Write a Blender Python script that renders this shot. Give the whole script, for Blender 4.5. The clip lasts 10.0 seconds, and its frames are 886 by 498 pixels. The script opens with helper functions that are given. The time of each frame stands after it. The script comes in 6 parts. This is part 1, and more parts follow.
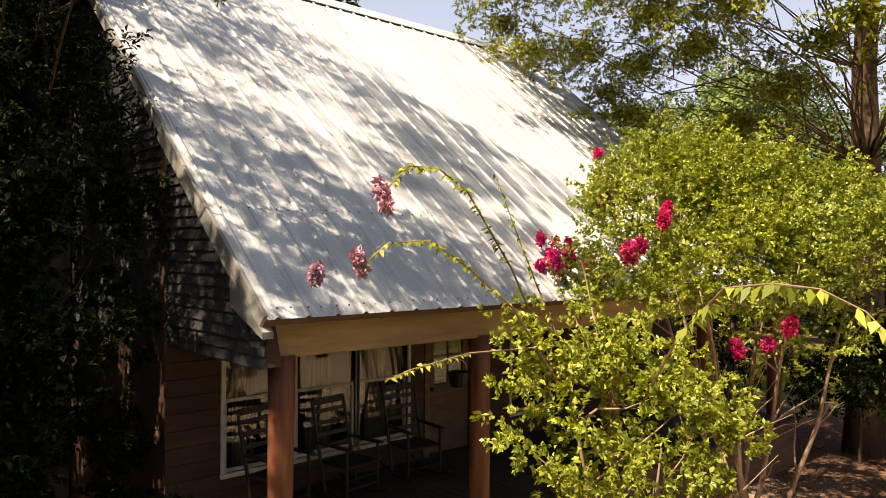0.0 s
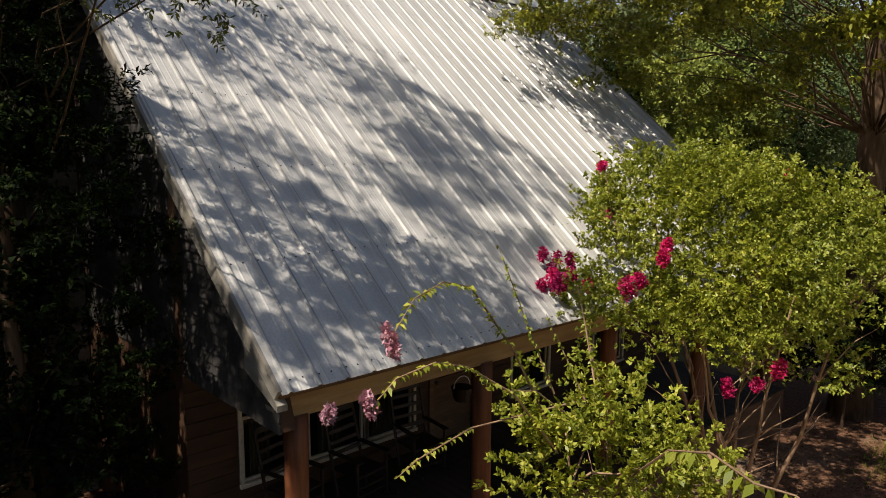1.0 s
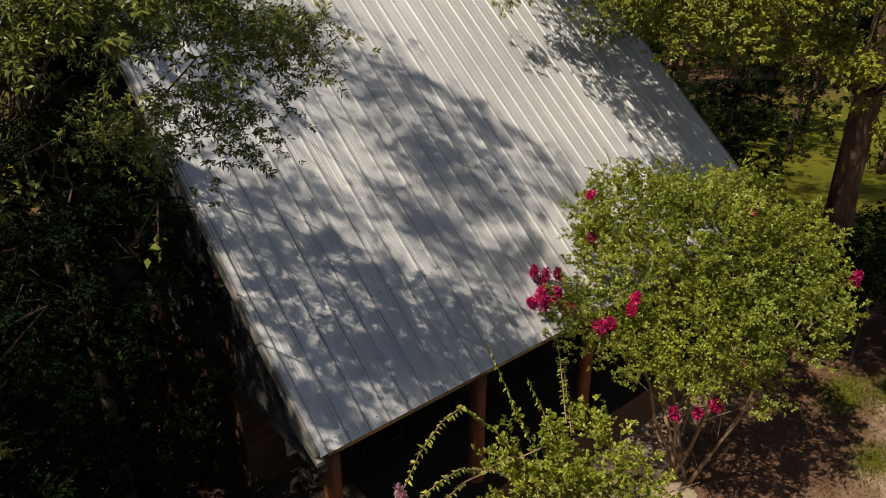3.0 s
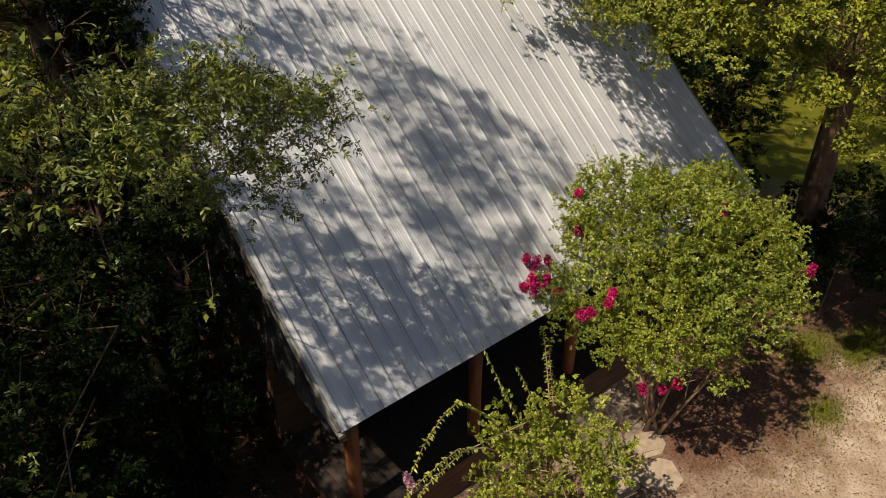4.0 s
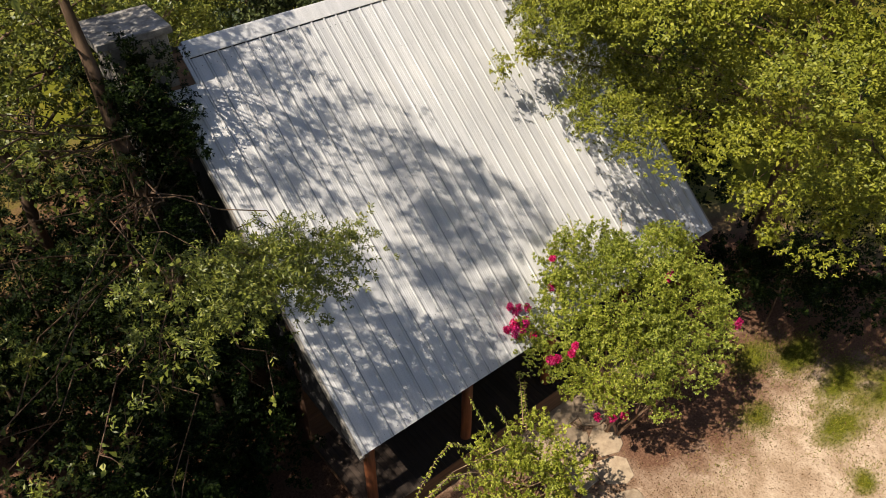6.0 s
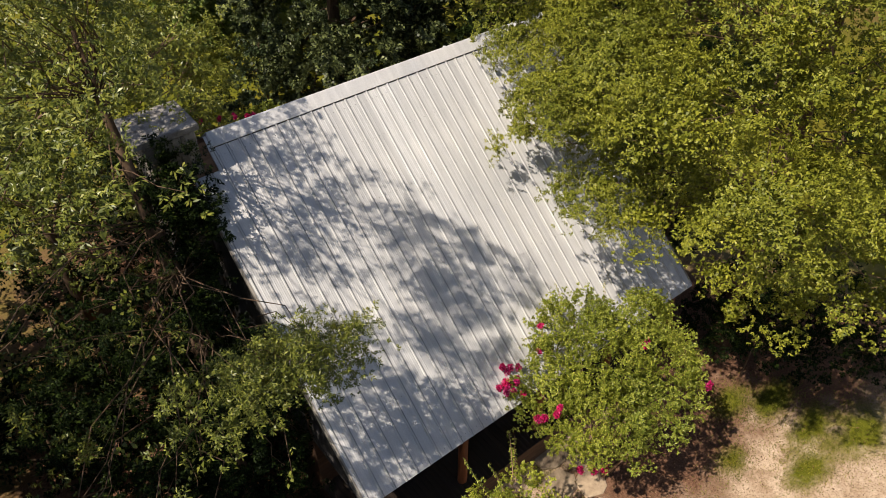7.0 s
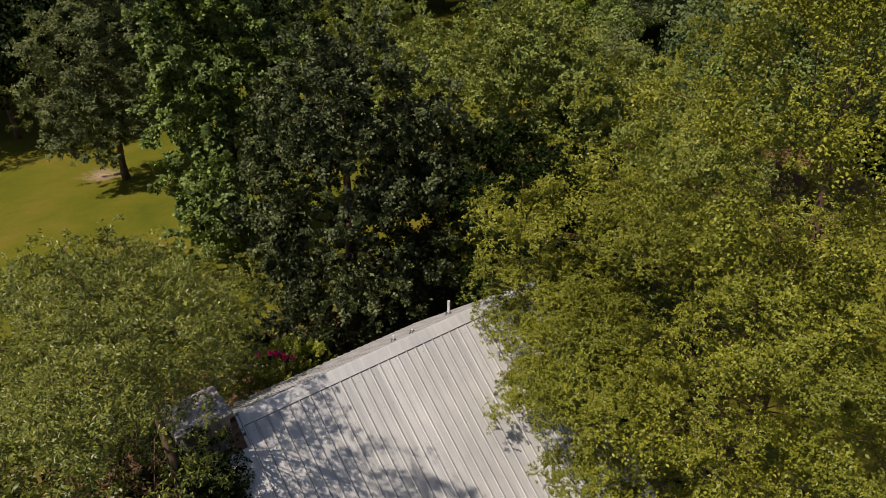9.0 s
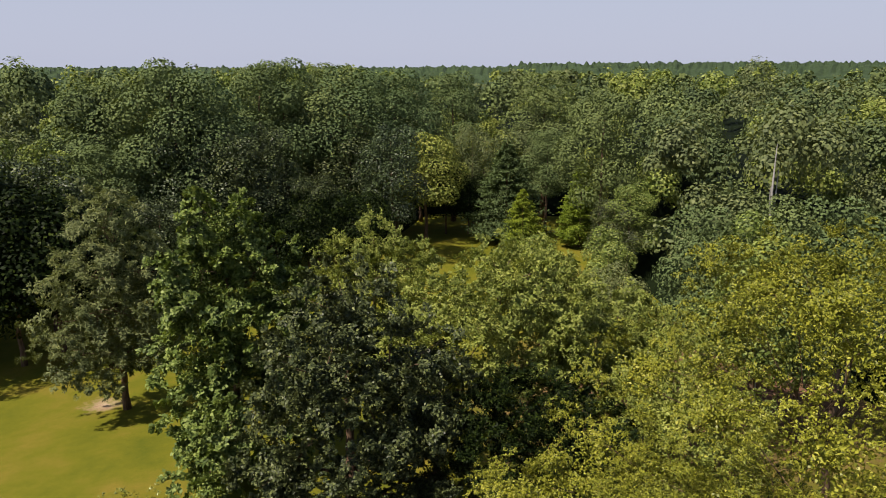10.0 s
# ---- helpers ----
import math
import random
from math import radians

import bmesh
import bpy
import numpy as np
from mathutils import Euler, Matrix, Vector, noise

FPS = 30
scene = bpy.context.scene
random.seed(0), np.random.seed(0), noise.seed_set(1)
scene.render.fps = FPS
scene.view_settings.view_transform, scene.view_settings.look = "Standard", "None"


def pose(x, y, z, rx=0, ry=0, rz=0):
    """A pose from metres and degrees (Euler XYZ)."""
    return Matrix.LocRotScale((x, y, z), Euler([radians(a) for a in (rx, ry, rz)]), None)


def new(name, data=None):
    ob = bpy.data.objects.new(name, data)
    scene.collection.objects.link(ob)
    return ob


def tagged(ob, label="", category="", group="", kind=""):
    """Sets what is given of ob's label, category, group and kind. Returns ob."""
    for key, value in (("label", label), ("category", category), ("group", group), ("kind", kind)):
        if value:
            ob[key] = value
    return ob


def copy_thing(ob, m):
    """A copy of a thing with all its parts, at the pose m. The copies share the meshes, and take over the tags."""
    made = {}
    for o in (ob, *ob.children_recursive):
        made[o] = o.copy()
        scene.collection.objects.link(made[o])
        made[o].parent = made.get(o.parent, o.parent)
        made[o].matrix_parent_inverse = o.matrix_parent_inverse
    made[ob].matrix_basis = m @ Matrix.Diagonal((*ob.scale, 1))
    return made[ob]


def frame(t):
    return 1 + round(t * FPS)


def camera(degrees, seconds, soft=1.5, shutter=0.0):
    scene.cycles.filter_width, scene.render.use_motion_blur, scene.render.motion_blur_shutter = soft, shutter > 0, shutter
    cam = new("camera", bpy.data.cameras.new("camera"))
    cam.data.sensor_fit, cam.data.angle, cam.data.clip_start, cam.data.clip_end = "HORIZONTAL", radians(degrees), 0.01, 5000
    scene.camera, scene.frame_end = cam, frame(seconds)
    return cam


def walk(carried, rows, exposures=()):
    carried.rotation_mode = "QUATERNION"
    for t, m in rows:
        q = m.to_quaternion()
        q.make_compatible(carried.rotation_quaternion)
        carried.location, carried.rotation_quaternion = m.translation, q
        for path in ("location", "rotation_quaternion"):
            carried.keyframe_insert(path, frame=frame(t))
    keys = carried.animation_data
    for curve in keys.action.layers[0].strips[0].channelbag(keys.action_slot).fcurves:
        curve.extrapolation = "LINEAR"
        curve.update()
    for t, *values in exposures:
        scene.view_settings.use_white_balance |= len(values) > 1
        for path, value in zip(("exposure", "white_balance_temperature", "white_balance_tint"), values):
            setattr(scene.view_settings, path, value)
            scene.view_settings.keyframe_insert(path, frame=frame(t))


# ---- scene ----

# ======================= camera =======================
cam = camera(62.43, 10.0, soft=0.65)
ROWS = [
    (0.0, -2.992, -5.569, 3.664, 89.98, -0.38, -41.76),
    (0.5, -3.010, -5.563, 4.498, 85.91, -0.34, -41.72),
    (1.0, -3.053, -5.602, 5.356, 81.05, -0.32, -41.53),
    (1.5, -3.042, -5.613, 6.250, 76.11, -0.31, -41.26),
    (2.0, -3.043, -5.660, 7.142, 71.74, -0.28, -40.93),
    (2.5, -3.086, -5.774, 8.065, 67.68, -0.21, -40.62),
    (4.0, -3.371, -6.332, 10.995, 55.55, -0.01, -39.55),
    (4.5, -3.516, -6.523, 11.965, 51.93, 0.01, -39.32),
    (5.0, -3.609, -6.693, 12.905, 49.60, -0.03, -39.08),
    (5.5, -3.664, -6.841, 13.782, 49.23, -0.08, -38.85),
    (7.0, -3.552, -7.106, 17.065, 48.51, 0.09, -38.09),
    (7.5, -3.555, -7.160, 18.083, 48.58, 0.11, -38.00),
    (8.0, -3.543, -7.209, 19.045, 48.83, 0.10, -37.77),
    (8.5, -3.522, -7.257, 20.038, 53.25, 0.11, -37.50),
    (9.0, -3.485, -7.257, 21.036, 59.95, 0.12, -37.30),
    (9.5, -3.462, -7.208, 21.964, 68.10, 0.15, -37.21),
    (10.0, -3.488, -7.168, 22.906, 76.00, 0.27, -37.23),
]
EXPOSURES = [(0.0, 1.18, 7300, 12), (0.3, 0.96, 7100, 12), (0.7, 0.34, 6800, 11), (1.0, 0.24, 6600, 10), (2.5, -0.1, 6500, 10), (4.0, 0.08, 6500, 10), (5.5, 0.5, 6500, 10), (7.0, 0.38, 6500, 12), (8.0, 0.12, 6500, 13), (8.5, -0.06, 6500, 14), (9.0, -0.08, 6500, 14), (9.5, 0.14, 6500, 17), (10.0, 0.49, 6500, 13)]
walk(cam, [(t, pose(x, y, z, rx, ry, rz)) for t, x, y, z, rx, ry, rz in ROWS], EXPOSURES)

# ======================= sky and sun =======================
SUN_TRAVEL = Vector((0.66, 0.0, -1.0)).normalized()
to_sun = -SUN_TRAVEL
world = bpy.data.worlds.new("sky")
scene.world = world
world.use_nodes = True
wn = world.node_tree.nodes
sky = wn.new("ShaderNodeTexSky")
sky.sky_type = "NISHITA"
sky.sun_disc = False
sky.sun_elevation = math.asin(to_sun.z)
sky.sun_rotation = math.atan2(to_sun.x, to_sun.y)
sky.air_density, sky.dust_density, sky.ozone_density = 1.0, 0.8, 1.5
wn["Background"].inputs["Strength"].default_value = 0.08
# summer haze: the sky pales to lavender grey towards the horizon
wl = world.node_tree.links
w_tc, w_sep = wn.new("ShaderNodeTexCoord"), wn.new("ShaderNodeSeparateXYZ")
w_map, w_mix = wn.new("ShaderNodeMapRange"), wn.new("ShaderNodeMix")
w_map.inputs["From Min"].default_value, w_map.inputs["From Max"].default_value = 0.05, 0.75
w_map.inputs["To Min"].default_value, w_map.inputs["To Max"].default_value = 0.92, 0.0
w_mix.data_type = "RGBA"
w_mix.inputs[7].default_value = (4.45, 4.8, 6.0, 1)
wl.new(w_tc.outputs["Generated"], w_sep.inputs[0])
wl.new(w_sep.outputs["Z"], w_map.inputs["Value"])
wl.new(w_map.outputs[0], w_mix.inputs[0])
wl.new(sky.outputs[0], w_mix.inputs[6])
wl.new(w_mix.outputs[2], wn["Background"].inputs["Color"])
sun = new("sun", bpy.data.lights.new("sun", "SUN"))
sun.data.energy, sun.data.angle, sun.data.color = 5.4, radians(0.55), (1.0, 0.915, 0.775)
sun.rotation_mode = "QUATERNION"
sun.rotation_quaternion = SUN_TRAVEL.to_track_quat("-Z", "Y")

# ======================= materials =======================
def mat(name):
    m = bpy.data.materials.new(name)
    m.use_nodes = True
    nt = m.node_tree
    return m, nt.nodes, nt.links, nt.nodes["Principled BSDF"]


def ramp(nodes, stops):
    r = nodes.new("ShaderNodeValToRGB")
    while len(r.color_ramp.elements) < len(stops):
        r.color_ramp.elements.new(0.5)
    for e, (p, c) in zip(r.color_ramp.elements, stops):
        e.position, e.color = p, (*c, 1)
    return r


def noise_tex(nodes, links, scale, detail=4.0, rough=0.6, stretch=None, coords="Object"):
    tc = nodes.new("ShaderNodeTexCoord")
    mp = nodes.new("ShaderNodeMapping")
    if stretch:
        mp.inputs["Scale"].default_value = stretch
    n = nodes.new("ShaderNodeTexNoise")
    n.inputs["Scale"].default_value, n.inputs["Detail"].default_value, n.inputs["Roughness"].default_value = scale, detail, rough
    links.new(tc.outputs[coords], mp.inputs["Vector"])
    links.new(mp.outputs[0], n.inputs["Vector"])
    return n


def mixrgb(nodes, links, fac, a, b, blend="MIX"):
    m = nodes.new("ShaderNodeMix")
    m.data_type, m.blend_type = "RGBA", blend
    for sock, v in ((m.inputs[0], fac), (m.inputs[6], a), (m.inputs[7], b)):
        if isinstance(v, (int, float)):
            sock.default_value = v
        elif isinstance(v, tuple):
            sock.default_value = (*v, 1)
        else:
            links.new(v, sock)
    return m.outputs[2]


def bump(nodes, links, b, height, strength=0.3, dist=0.01):
    bn = nodes.new("ShaderNodeBump")
    bn.inputs["Strength"].default_value, bn.inputs["Distance"].default_value = strength, dist
    links.new(height, bn.inputs["Height"])
    links.new(bn.outputs[0], b.inputs["Normal"])


def surface(name, dark, light, scale, rough=0.8, metal=0.0, stretch=None, bump_by=0.3, rand=0.25, big=0.6, coords="Object"):
    """A two-scale mottled surface: grain, stains, relief and a shade of its own for each object."""
    m, n, l, b = mat(name)
    fine = noise_tex(n, l, scale, 6.0, 0.65, stretch, coords)
    broad = noise_tex(n, l, big, 3.0, 0.6, None, coords)
    r = ramp(n, [(0.3, dark), (0.72, light)])
    l.new(fine.outputs[0], r.inputs[0])
    r2 = ramp(n, [(0.3, (0.62, 0.62, 0.62)), (0.7, (1.1, 1.1, 1.1))])
    l.new(broad.outputs[0], r2.inputs[0])
    c = mixrgb(n, l, 1.0, r.outputs[0], r2.outputs[0], "MULTIPLY")
    oi = n.new("ShaderNodeObjectInfo")
    r3 = ramp(n, [(0.0, (1 - rand,) * 3), (1.0, (1 + rand * 0.6,) * 3)])
    l.new(oi.outputs["Random"], r3.inputs[0])
    c = mixrgb(n, l, 1.0, c, r3.outputs[0], "MULTIPLY")
    l.new(c, b.inputs["Base Color"])
    b.inputs["Roughness"].default_value, b.inputs["Metallic"].default_value = rough, metal
    b.inputs["Specular IOR Level"].default_value = 0.05 if rough > 0.92 else 0.4
    bump(n, l, b, fine.outputs[0], bump_by)
    return m


def leaf_material(name, stops, translucent=0.24, rough=0.55, patch=0.35, glow=(1.25, 1.25, 0.6), contrast=1.0, vary=1.0, gloss=0.12):
    m, n, l, b = mat(name)
    geo = n.new("ShaderNodeNewGeometry")
    r = ramp(n, stops)
    l.new(geo.outputs["Random Per Island"], r.inputs[0])
    big = noise_tex(n, l, patch, 2.0, 0.5)
    r2 = ramp(n, [(0.3, (1 - 0.25 * contrast, 1 - 0.22 * contrast, 1 - 0.2 * contrast)), (0.7, (1 + 0.15 * contrast, 1 + 0.12 * contrast, 1.0))])
    l.new(big.outputs[0], r2.inputs[0])
    c = mixrgb(n, l, 1.0, r.outputs[0], r2.outputs[0], "MULTIPLY")
    oi = n.new("ShaderNodeObjectInfo")
    r3 = ramp(n, [(0.0, (1 - 0.30 * vary, 1 - 0.20 * vary, 1 - 0.16 * vary)), (1.0, (1 + 0.22 * vary, 1 + 0.14 * vary, 1.0))])
    l.new(oi.outputs["Random"], r3.inputs[0])
    c = mixrgb(n, l, 1.0, c, r3.outputs[0], "MULTIPLY")
    l.new(c, b.inputs["Base Color"])
    b.inputs["Roughness"].default_value = rough
    b.inputs["Specular IOR Level"].default_value = gloss
    tr = n.new("ShaderNodeBsdfTranslucent")
    l.new(mixrgb(n, l, 1.0, c, glow, "MULTIPLY"), tr.inputs["Color"])
    mx = n.new("ShaderNodeMixShader")
    mx.inputs[0].default_value = translucent
    l.new(b.outputs[0], mx.inputs[1])
    l.new(tr.outputs[0], mx.inputs[2])
    l.new(mx.outputs[0], n["Material Output"].inputs["Surface"])
    return m


def roof_metal(name, tint=1.0, ribbed=0.0):
    m, n, l, b = mat(name)
    spangle = noise_tex(n, l, 38.0, 4.0, 0.6)
    streak = noise_tex(n, l, 3.0, 5.0, 0.6, (2.2, 0.16, 0.16))
    broad = noise_tex(n, l, 0.45, 3.0, 0.6)
    r = ramp(n, [(0.25, (0.49 * tint, 0.475 * tint, 0.465 * tint)), (0.75, (0.66 * tint, 0.64 * tint, 0.625 * tint))])
    l.new(streak.outputs[0], r.inputs[0])
    r1 = ramp(n, [(0.35, (0.9, 0.9, 0.9)), (0.65, (1.06, 1.06, 1.06))])
    l.new(spangle.outputs[0], r1.inputs[0])
    r2 = ramp(n, [(0.35, (0.84, 0.85, 0.87)), (0.65, (1.05, 1.04, 1.02))])
    l.new(broad.outputs[0], r2.inputs[0])
    c = mixrgb(n, l, 1.0, mixrgb(n, l, 1.0, r.outputs[0], r1.outputs[0], "MULTIPLY"), r2.outputs[0], "MULTIPLY")
    oi = n.new("ShaderNodeObjectInfo")
    r3 = ramp(n, [(0.0, (0.93, 0.93, 0.93)), (1.0, (1.05, 1.05, 1.05))])
    l.new(oi.outputs["Random"], r3.inputs[0])
    c = mixrgb(n, l, 1.0, c, r3.outputs[0], "MULTIPLY")
    if ribbed:
        # a dark broken line follows the foot of each rib
        tc = n.new("ShaderNodeTexCoord")
        sep = n.new("ShaderNodeSeparateXYZ")
        l.new(tc.outputs["Object"], sep.inputs[0])
        ops = []
        for op, v in (("MULTIPLY", 1 / ribbed), ("ADD", 0.22 - 0.095), ("FRACT", None), ("ADD", -0.5), ("ABSOLUTE", None)):
            mth = n.new("ShaderNodeMath")
            mth.operation = op
            l.new(ops[-1].outputs[0] if ops else sep.outputs["X"], mth.inputs[0])
            if v is not None:
                mth.inputs[1].default_value = v
            ops.append(mth)
        line = ramp(n, [(0.030, (1, 1, 1)), (0.075, (0, 0, 0))])
        l.new(ops[-1].outputs[0], line.inputs[0])
        breakup = noise_tex(n, l, 1.1, 4.0, 0.6, (1.5, 0.5, 0.5))
        wr = ramp(n, [(0.35, (0.25, 0.25, 0.25)), (0.6, (0.85, 0.85, 0.85))])
        l.new(breakup.outputs[0], wr.inputs[0])
        c = mixrgb(n, l, mixrgb(n, l, 1.0, line.outputs[0], wr.outputs[0], "MULTIPLY"), c, (0.13, 0.125, 0.13))
    l.new(c, b.inputs["Base Color"])
    b.inputs["Metallic"].default_value = 0.2
    rr = ramp(n, [(0.3, (0.42, 0.42, 0.42)), (0.7, (0.58, 0.58, 0.58))])
    l.new(streak.outputs[0], rr.inputs[0])
    l.new(rr.outputs[0], b.inputs["Roughness"])
    bump(n, l, b, streak.outputs[0], 0.12, 0.01)
    return m


METAL = roof_metal("galvanised_roof", 1.0, 10.63 / 35)
CAP = roof_metal("galvanised_cap", 1.02)
SCREW = surface("dull_screw", (0.05, 0.05, 0.05), (0.14, 0.13, 0.13), 30, 0.5, 0.5)
SHINGLE = surface("weathered_shingle", (0.02, 0.018, 0.018), (0.085, 0.075, 0.07), 14, 0.9, stretch=(1, 1, 0.2), rand=0.45)
BEAM = surface("stained_beam", (0.34, 0.20, 0.085), (0.62, 0.41, 0.20), 9, 0.7, stretch=(0.12, 1, 1), bump_by=0.4)
TRIMWOOD = surface("dark_trim", (0.10, 0.05, 0.025), (0.24, 0.13, 0.065), 12, 0.75, stretch=(0.15, 1, 1))
LOG = surface("log_post", (0.10, 0.030, 0.012), (0.33, 0.115, 0.045), 10, 0.6, stretch=(1, 1, 0.08), bump_by=0.6)
SIDING = surface("brown_siding", (0.045, 0.021, 0.010), (0.10, 0.046, 0.022), 8, 0.75, stretch=(0.12, 1, 1))
RAKE = surface("weathered_rake_board", (0.22, 0.19, 0.16), (0.48, 0.44, 0.38), 9, 0.85, stretch=(1, 0.12, 0.5))
FRAME = surface("cream_window_frame", (0.52, 0.44, 0.33), (0.72, 0.64, 0.52), 20, 0.5)
PLANK = surface("porch_plank", (0.025, 0.016, 0.011), (0.065, 0.042, 0.03), 9, 0.8, stretch=(1, 0.12, 1))
CHAIRWOOD = surface("dark_chair_wood", (0.014, 0.007, 0.005), (0.045, 0.021, 0.012), 16, 0.5, stretch=(1, 1, 0.2))
STONE = surface("chimney_stone", (0.12, 0.105, 0.09), (0.34, 0.30, 0.26), 9, 0.9, rand=0.35, bump_by=0.6)
MORTAR = surface("mortar", (0.10, 0.09, 0.08), (0.36, 0.33, 0.30), 5, 0.95, bump_by=0.5)
STRIP_DARK = surface("strip_dark", (0.01, 0.01, 0.01), (0.05, 0.045, 0.04), 14, 0.95)
FLAG = surface("flagstone", (0.26, 0.185, 0.12), (0.46, 0.35, 0.235), 7, 0.9, rand=0.2, bump_by=0.5)
PVC = surface("white_pipe", (0.62, 0.62, 0.60), (0.8, 0.8, 0.78), 20, 0.45)
IRON = surface("black_iron", (0.012, 0.012, 0.012), (0.05, 0.05, 0.05), 30, 0.5, 0.4)
BARK = surface("oak_bark", (0.055, 0.035, 0.022), (0.22, 0.145, 0.095), 7, 0.95, stretch=(1, 1, 0.22), bump_by=1.0)
PALEBARK = surface("smooth_pale_bark", (0.22, 0.125, 0.07), (0.46, 0.30, 0.19), 9, 0.75, stretch=(1, 1, 0.3))
SNAG = surface("bleached_snag", (0.26, 0.24, 0.22), (0.50, 0.47, 0.44), 9, 0.9, stretch=(1, 1, 0.2))
INTERIOR = surface("room_dimness_colour", (0.02, 0.018, 0.016), (0.05, 0.045, 0.04), 2, 0.9)
CURTAIN = surface("tan_curtain", (0.20, 0.15, 0.08), (0.34, 0.27, 0.15), 12, 0.9, stretch=(1, 1, 0.1))

LEAF_OAK = leaf_material("oak_leaf", [(0.0, (0.096, 0.110, 0.013)), (0.5, (0.172, 0.182, 0.019)), (0.85, (0.236, 0.238, 0.028)), (1.0, (0.32, 0.31, 0.06))], 0.09, 0.42, gloss=0.16, vary=0.3)
LEAF_OAK_FAR = leaf_material("field_oak_leaf", [(0.0, (0.108, 0.138, 0.030)), (0.5, (0.20, 0.23, 0.047)), (1.0, (0.31, 0.325, 0.095))], 0.2, vary=0.3)
LEAF_OAK_LEFT = leaf_material("willow_oak_leaf", [(0.0, (0.074, 0.088, 0.015)), (0.5, (0.132, 0.145, 0.021)), (0.85, (0.205, 0.208, 0.032)), (1.0, (0.31, 0.29, 0.065))], 0.08, 0.38, vary=0.3, gloss=0.26)
# evergreen leaf taken down to near black, so deep shade is in the colour
LEAF_CEDAR_SHADE = leaf_material("evergreen_shade_leaf", [(0.0, (0.004, 0.008, 0.002)), (0.7, (0.010, 0.018, 0.004)), (1.0, (0.035, 0.052, 0.009))], 0.05, gloss=0.06, vary=0.6)
LEAF_MYRTLE = leaf_material("myrtle_leaf", [(0.0, (0.15, 0.19, 0.026)), (0.5, (0.265, 0.295, 0.038)), (0.85, (0.39, 0.40, 0.06)), (1.0, (0.56, 0.53, 0.14))], 0.3, 0.4, contrast=1.1, vary=0.15, gloss=0.3)
LEAF_MYRTLE_YOUNG = leaf_material("young_myrtle_leaf", [(0.0, (0.16, 0.20, 0.024)), (0.5, (0.32, 0.345, 0.042)), (1.0, (0.56, 0.53, 0.11))], 0.36, 0.4, contrast=1.5, vary=0.15, gloss=0.3)
LEAF_DARK = leaf_material("dark_leaf", [(0.0, (0.022, 0.031, 0.013)), (0.6, (0.046, 0.06, 0.025)), (1.0, (0.12, 0.145, 0.055))], 0.06, 0.45, gloss=0.2)
LEAF_BRIGHT = leaf_material("bright_leaf", [(0.0, (0.06, 0.09, 0.02)), (0.5, (0.128, 0.17, 0.035)), (1.0, (0.27, 0.31, 0.09))], 0.2, vary=0.5, gloss=0.2)
LEAF_GREY = leaf_material("grey_green_leaf", [(0.0, (0.078, 0.096, 0.042)), (0.6, (0.132, 0.155, 0.064)), (1.0, (0.195, 0.21, 0.095))], 0.2, vary=0.8)
# distance haze is mixed into these two greens as extra blue
LEAF_FOREST = leaf_material("hazed_forest_leaf", [(0.0, (0.078, 0.108, 0.044)), (1.0, (0.132, 0.168, 0.066))], 0.12, 0.8, 0.05, vary=0.9)
LEAF_FAR = leaf_material("hazed_far_leaf", [(0.0, (0.085, 0.115, 0.053)), (1.0, (0.138, 0.17, 0.074))], 0.1, 0.85, 0.13, (1.25, 1.25, 0.6), 2.2)
LEAF_CONIFER = leaf_material("young_conifer_leaf", [(0.0, (0.12, 0.165, 0.022)), (0.6, (0.19, 0.25, 0.034)), (1.0, (0.28, 0.33, 0.05))], 0.3, vary=0.5)
PETAL = leaf_material("magenta_petal", [(0.0, (0.40, 0.01, 0.08)), (0.6, (0.78, 0.022, 0.19)), (1.0, (0.92, 0.12, 0.38))], 0.3, 0.6, 0.35, (1, 1, 1))
PETAL_PALE = leaf_material("pale_pink_petal", [(0.0, (0.50, 0.19, 0.28)), (0.6, (0.72, 0.36, 0.47)), (1.0, (0.82, 0.55, 0.65))], 0.3, 0.6, 0.35, (1, 1, 1))
LITTER = leaf_material("dead_leaf", [(0.0, (0.05, 0.025, 0.012)), (0.6, (0.14, 0.075, 0.04)), (1.0, (0.30, 0.19, 0.11))], 0.1, 0.8)
GRASSBLADE = leaf_material("grass_blade", [(0.0, (0.06, 0.075, 0.012)), (0.5, (0.15, 0.16, 0.025)), (1.0, (0.30, 0.27, 0.07))], 0.3, 0.6)

# window glass: a real dielectric pane
GLASS, gn, gl, gb = mat("window_glass")
gb.inputs["Transmission Weight"].default_value, gb.inputs["Roughness"].default_value, gb.inputs["IOR"].default_value = 1.0, 0.02, 1.5
gb.inputs["Base Color"].default_value = (0.9, 0.95, 0.93, 1)


